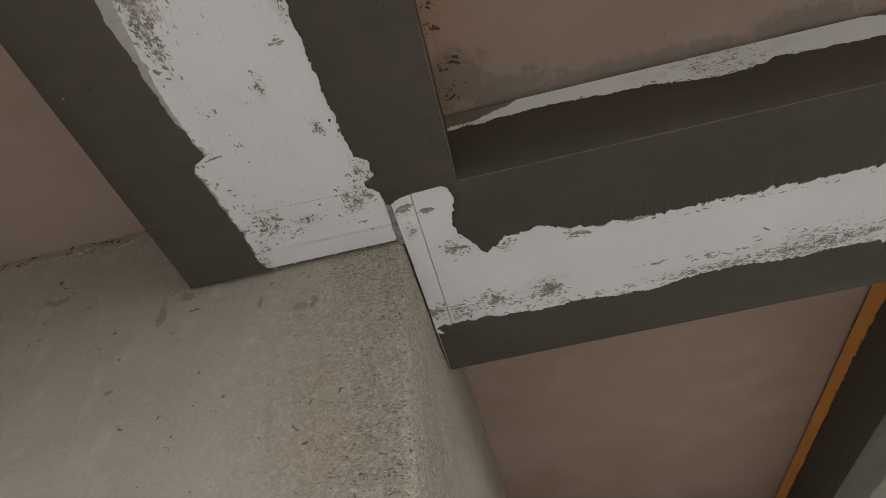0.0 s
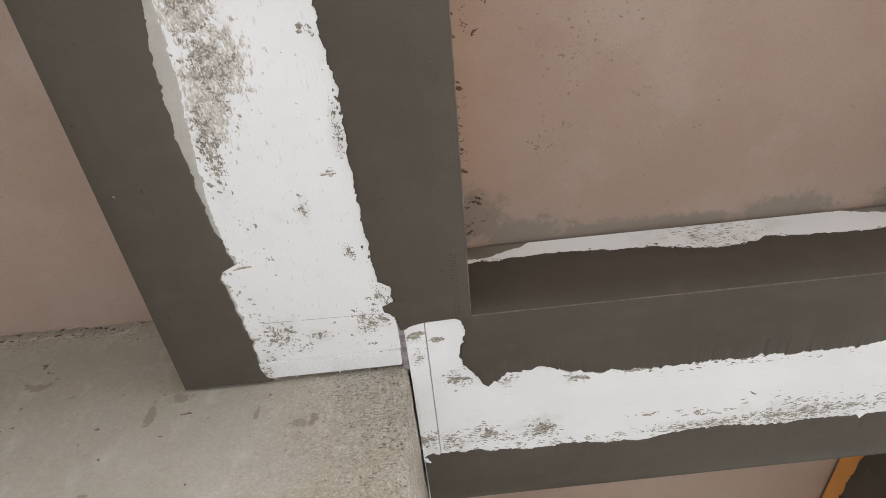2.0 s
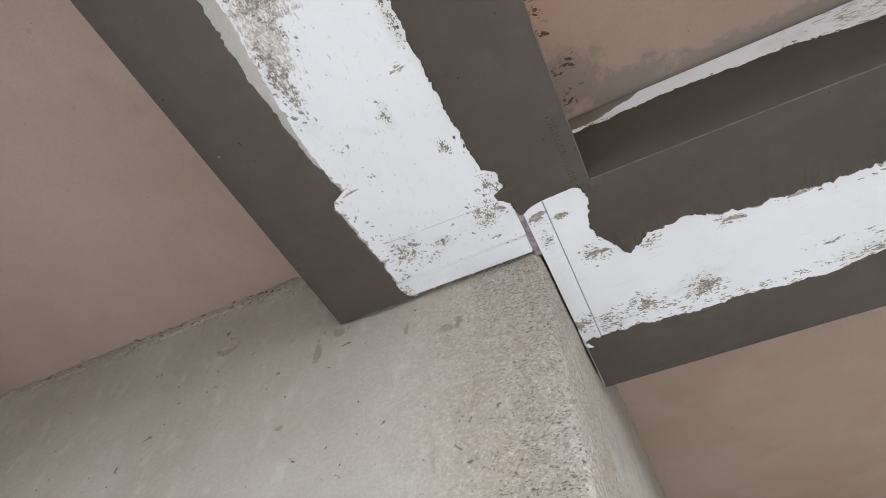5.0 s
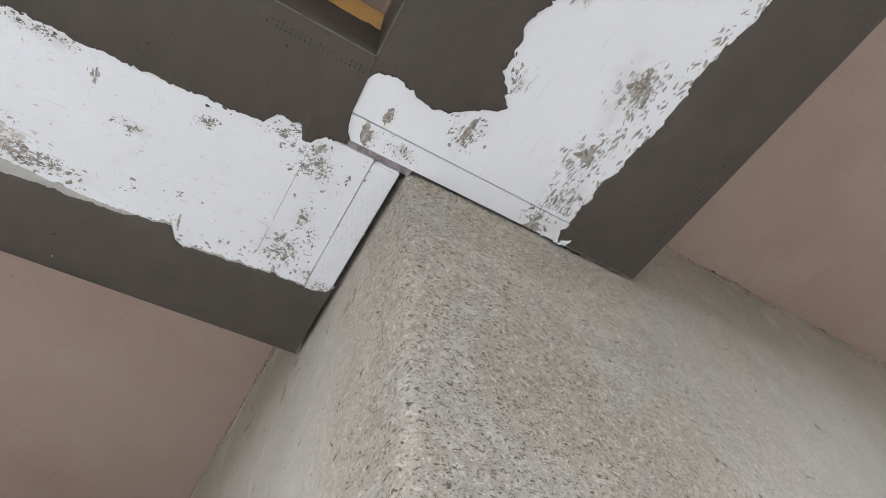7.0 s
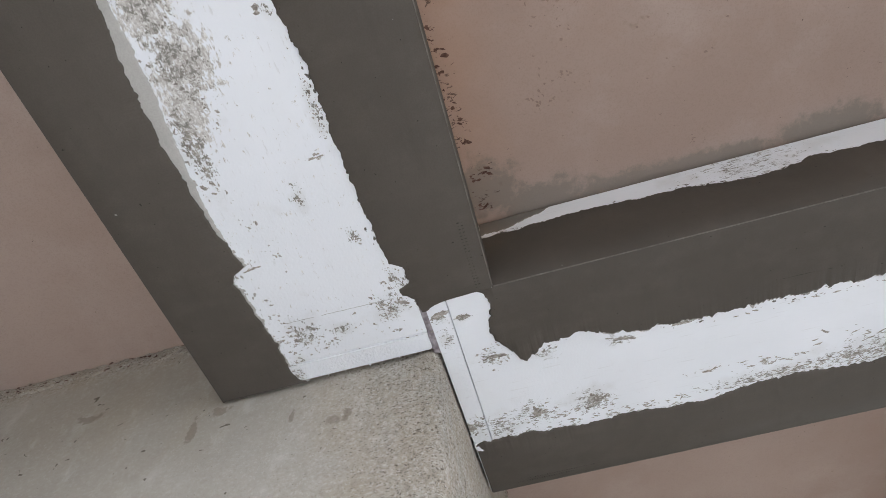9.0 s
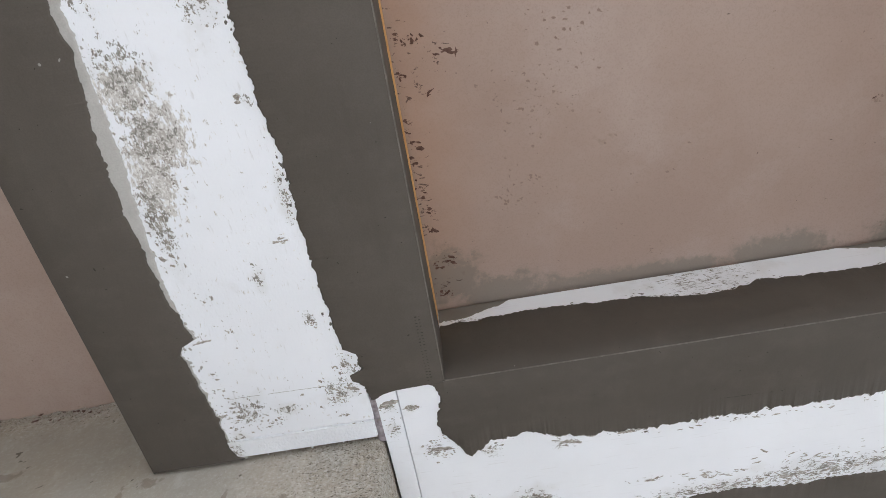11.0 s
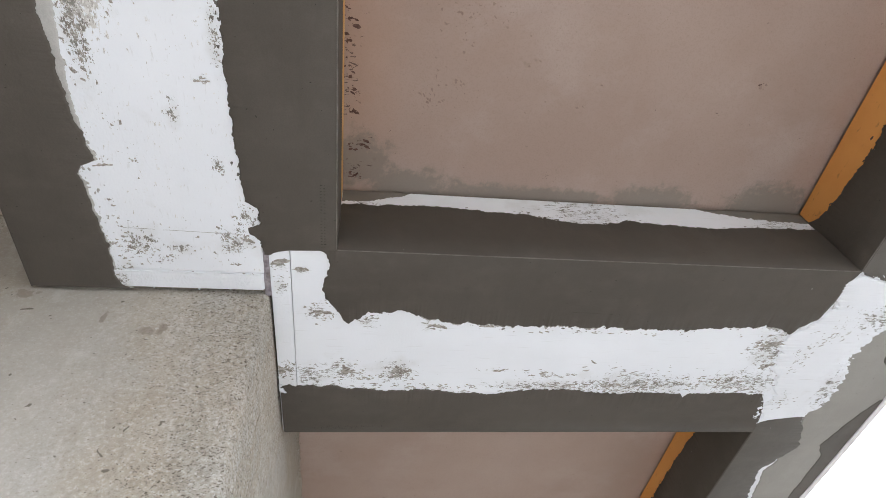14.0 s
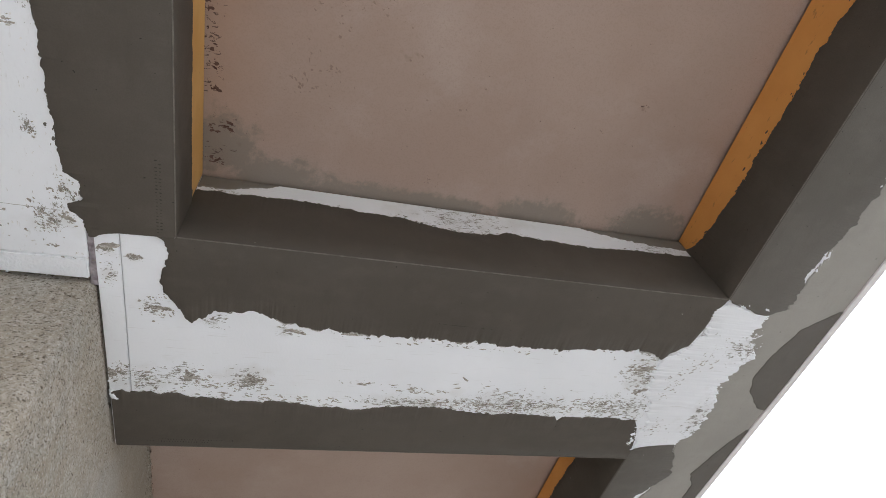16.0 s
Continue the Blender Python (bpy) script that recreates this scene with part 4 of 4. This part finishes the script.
def clad_beam_c():
    under = board("insulation_board", CX0 + 0.002, CX1 - 0.002, SOUTH, NORTH, H, H + BOARD, FOAM_C, "foam board under the edge beam, coated in patchy grey")
    grey_in = ragged([(-2, 1.168), (-0.69, 1.171), (-0.60, 1.168), (-0.50, 1.171), (-0.41, 1.163), (-0.31, 1.159), (-0.22, 1.154), (-0.085, 1.150), (-0.065, 1.116), (-0.03, 1.112), (0.0, 1.122), (0.030, 1.155),
                      (0.06, 1.137), (0.12, 1.119), (0.17, 1.138), (0.215, 1.146), (0.26, 1.142), (0.30, 1.118), (0.36, 1.138), (0.415, 1.160), (0.445, 1.143), (0.51, 1.122), (0.63, 1.144), (1.0, 1.14), (2.6, 1.15)], 81, 0.004, 32)
    part("dry_coat", layer(lines(SOUTH, NORTH, -0.95, 1.2, 0.0016), grey_in, straight(CX1), under_a, 0.002, (True, False)), DRY_COAT, under, "dry pale grey base coat")
    smear_lo = ragged([(-0.088, 1.022), (-0.06, 1.004), (-0.01, 1.014), (0.02, 0.998), (0.05, 0.975), (0.075, 0.955), (0.11, 0.965), (0.16, 0.972), (0.2, 1.0), (0.245, 1.010), (0.28, 1.010), (0.322, 1.022)], 86, 0.009, 60)
    part("foam_smear", layer(lines(-0.086, 0.318, -0.086, 0.318, 0.0011), smear_lo, lambda u: min(grey_in(u) + 0.005, float(np.interp(u, (-0.087, -0.078, -0.070, -0.060, 0.296, 0.308, 0.319), (1.030, 1.064, 1.090, 1.3, 1.3, 1.085, 1.030)))) + wobble(u, 87, 0.007, 60), under_a, 0.0034, (True, True), 0.0012), FOAM_C, under, "white filler foam smeared over the joint")
    fleck = ragged([(-2, -0.004), (-0.70, 0.004), (-0.655, 0.014), (-0.63, 0.002), (-0.60, 0.013), (-0.565, 0.010), (-0.545, -0.005), (-0.50, -0.004), (-0.47, 0.005), (-0.43, 0.010), (-0.41, -0.004), (-0.31, -0.006), (-0.235, -0.003), (-0.215, 0.007), (-0.17, 0.009), (-0.14, -0.002), (-0.11, -0.006)], 83, 0.004, 34)
    neck = ragged([(-0.094, CX0), (-0.088, 1.034), (-0.078, 1.066), (-0.071, 1.090), (-0.062, 1.114)], 84, 0.005, 60)
    part("base_coat", layer(lines(SOUTH, -0.064, -0.95, -0.064, 0.0013), lambda u: max(CX0, neck(u)) if u > -0.095 else CX0, lambda u: grey_in(u) - (fleck(u) if u < -0.1 else 0.0), under_a, 0.003, (False, True)), DAMP_COAT, under, "smooth mid-grey base coat")
    far = ragged([(0.30, 0.004), (0.36, -0.004), (0.45, -0.004), (0.50, 0.014), (0.62, 0.012), (0.70, -0.005), (2.6, -0.004)], 85, 0.004, 30)
    foot = ragged([(0.300, 1.122), (0.309, 1.085), (0.319, 1.045), (0.329, CX0)], 88, 0.005, 60)
    part("base_coat", layer(lines(0.301, NORTH, 0.301, 1.2, 0.0013), lambda u: max(CX0, foot(u)) if u < 0.333 else CX0, lambda u: grey_in(u) - (far(u) if u > 0.335 else 0.001), under_a, 0.003, (False, True)), DAMP_COAT, under, "smooth mid-grey base coat")
    for n, knots in enumerate(([(-0.102, 1.292), (-0.095, 1.27), (-0.043, 1.214), (0.03, 1.193), (0.09, 1.188), (0.13, 1.205), (0.178, 1.255), (0.187, 1.295)],
                               [(0.238, 1.292), (0.25, 1.27), (0.31, 1.243), (0.36, 1.228), (0.41, 1.213), (0.45, 1.24), (0.60, 1.244), (0.75, 1.25), (0.82, 1.295)],
                               [(-0.80, 1.292), (-0.72, 1.268), (-0.62, 1.276), (-0.55, 1.261), (-0.515, 1.248), (-0.475, 1.264), (-0.448, 1.295)])):
        a, b = knots[0][0], knots[-1][0]
        edge = ragged(knots, 91 + n, 0.002, 30)
        part("damp_patch", layer(lines(a, b, a, b, 0.002), lambda u, e=edge: min(e(u), CX1 - 0.0005), straight(CX1 + 0.0002), lambda u, v, d: (v, u, H - 0.0022 - d), 0.0012, (True, False)), DAMP_COAT, under, "dark damp patch of base coat")
    torn = [(-0.755, 1.172, 0.030, 0.004, 40, 2.0, 1.5), (-0.66, 1.166, 0.035, 0.006, 60, 2.0, 1.5), (-0.58, 1.164, 0.040, 0.007, 90, 2.0, 1.5), (-0.46, 1.160, 0.030, 0.005, 50, 2.2, 1.5), (-0.36, 1.158, 0.012, 0.004, 16, 2.0, 1.5), (-0.20, 1.152, 0.020, 0.005, 36, 2.0, 1.5)]
    torn = [(v, u, rv, ru, n, k, a) for u, v, ru, rv, n, k, a in torn]
    torn += [(1.113, 0.140, 0.014, 0.040, 110, 2.2, -0.5), (1.122, 0.215, 0.014, 0.030, 80, 2.2, -0.5), (1.125, 0.010, 0.020, 0.030, 120, 2.0, -0.5), (1.108, -0.060, 0.014, 0.014, 60, 2.0, -0.3), (1.050, -0.078, 0.020, 0.008, 40, 2.0, 0.4), (1.060, 0.300, 0.030, 0.010, 70, 2.4, 0.3), (1.002, 0.290, 0.012, 0.030, 60, 2.0, -0.5)]
    tagged(part("foam_fleck", flecks(torn, 24, lambda u, v, d: under_b(u, v, d + 0.0030), 0.0030), FOAM_C, under, "torn white flecks of foam"), kind="stuff")
    holes = [(1.075, 0.020, 0.030, 0.040, 40, 3.0, -0.8), (1.040, 0.060, 0.030, 0.030, 60, 3.0, -0.5), (1.012, 0.130, 0.020, 0.050, 60, 3.0, -0.6), (1.040, 0.250, 0.030, 0.030, 50, 3.0, -0.4)]
    tagged(part("trowel_scuff", flecks(holes, 25, lambda u, v, d: under_b(u, v, d + 0.0036), 0.0013), SMUDGE, under, "thin grey trowel streaks"), kind="stuff")
    part("corner_bead", box(CX1 + 0.0005, CX1 + 0.012, SOUTH, NORTH, H - 0.0025, H + 0.03, 0.0012), BEAD, under, "thin white plastic bead along the outer edge")
    part("bead_lip", box(CX1 - 0.0085, CX1 + 0.0004, SOUTH, NORTH, H - 0.0052, H - 0.0005, 0.0008), BEAD, under)
    side = board("insulation_board", CX0, CX0 + BOARD, SOUTH, BY0 - 0.001, H + BOARD, CEIL - 0.007, ORANGE, "orange foam side board, bare along the slab")
    low = ragged([(-2, 2.488), (-0.69, 2.492), (-0.59, 2.499), (-0.50, 2.518), (-0.45, 2.514), (-0.345, 2.514), (-0.24, 2.519), (-0.19, 2.526), (-0.14, 2.531), (-0.096, 2.552)], 101, 0.004, 26)
    part("base_coat", layer(lines(SOUTH, BY0 - 0.003, -0.95, BY0 - 0.003, 0.0015), straight(H - 0.003), low, side_c_inner, 0.0025, (False, True)), COAT, side, "dark grey base coat on the lower part")
    tagged(part("coat_spatter", dabs(low, 1, -0.8, -0.1, 60, 12, side_c_inner, 0.012, 2.0, 0.0024), COAT, side, "flicks of grey coat on the foam"), kind="stuff")
    side = board("insulation_board", CX0, CX0 + BOARD, BY1 + 0.001, NORTH, H + BOARD, CEIL - 0.007, ORANGE, "orange foam side board, bare along the slab")
    low = ragged([(0.36, 2.53), (0.54, 2.533), (0.65, 2.541), (0.89, 2.546), (2.6, 2.54)], 103, 0.004, 26)
    part("base_coat", layer(lines(BY1 + 0.003, NORTH, BY1 + 0.003, 1.2, 0.002), straight(H - 0.003), low, side_c_inner, 0.0025, (False, True)), COAT, side, "dark grey base coat on the lower part")
    face = part("trim", box(CX1 - 0.0035, CX1 + 0.003, SOUTH, NORTH, H + 0.031, CEIL + 0.18), DRY_COAT)
    tagged(face, "dry grey coat on the outer face of the edge beam", "trim", kind="structure")
    return under


def bead_nose(parent, a, b):
    """The thin rounded nose of a corner bead, paler to paint the arris highlight."""
    a, b = Vector(a), Vector(b)
    way = (b - a).normalized()
    out = way.cross(Vector((0, 0, 1)))
    bm = bmesh.new()
    rows = []
    for p in (a, b):
        rows.append([bm.verts.new(p + 0.0010 * (out * math.cos(k * math.pi / 4) + Vector((0, 0, 1)) * math.sin(k * math.pi / 4))) for k in range(8)])
    for i in range(8):
        bm.faces.new((rows[0][i], rows[0][(i + 1) % 8], rows[1][(i + 1) % 8], rows[1][i]))
    for f in bm.faces:
        f.smooth = True
    part("bead_nose", bm, NOSE, parent, "thin nose of a corner bead, its paler grey a painted arris highlight")


a_under, b_under, c_under = clad_beam_a(), clad_beam_b(), clad_beam_c()
bead_nose(b_under, (AX1 + 0.003, BY0 - 0.0015, H - 0.0022), (CX0 - 0.003, BY0 - 0.0015, H - 0.0022))
bead_nose(b_under, (0.006, BY1 + 0.0015, H - 0.0022), (CX0 - 0.002, BY1 + 0.0015, H - 0.0022))
bead_nose(a_under, (AX1 + 0.0015, SOUTH, H - 0.0022), (AX1 + 0.0015, BY0 - 0.003, H - 0.0022))
bead_nose(c_under, (CX0 - 0.0015, SOUTH, H - 0.0022), (CX0 - 0.0015, BY0 - 0.003, H - 0.0022))


# ---- gap filler between the boards of the two beams ----
def gap_filler():
    bm = bmesh.new()
    rows = []
    for k in range(46):
        y = -0.084 + 0.0885 * k / 45
        half = 0.0075 + 0.0015 * noise.noise(Vector((y * 90, 1, 0)))
        mid = -0.002 + 0.0015 * noise.noise(Vector((y * 50, 5, 0)))
        row = []
        for i in range(9):
            s = i / 4 - 1
            z = H + 0.0015 + 0.003 * s * s + 0.0022 * noise.noise(Vector((y * 160, s * 1.7, 9)))
            row.append(bm.verts.new((mid + half * s, y, z)))
        row += [bm.verts.new((mid + half, y, H + 0.028)), bm.verts.new((mid - half, y, H + 0.028))]
        rows.append(row)
    n = len(rows[0])
    for p, q in zip(rows, rows[1:]):
        for i in range(n):
            bm.faces.new((p[i], p[(i + 1) % n], q[(i + 1) % n], q[i]))
    bm.faces.new(rows[0])
    bm.faces.new(list(reversed(rows[-1])))
    for f in bm.faces:
        f.smooth = True
    tagged(part("gap_filler", bm, PURPLE), "lilac filler foam in the gap between two boards", "gap filler")


gap_filler()
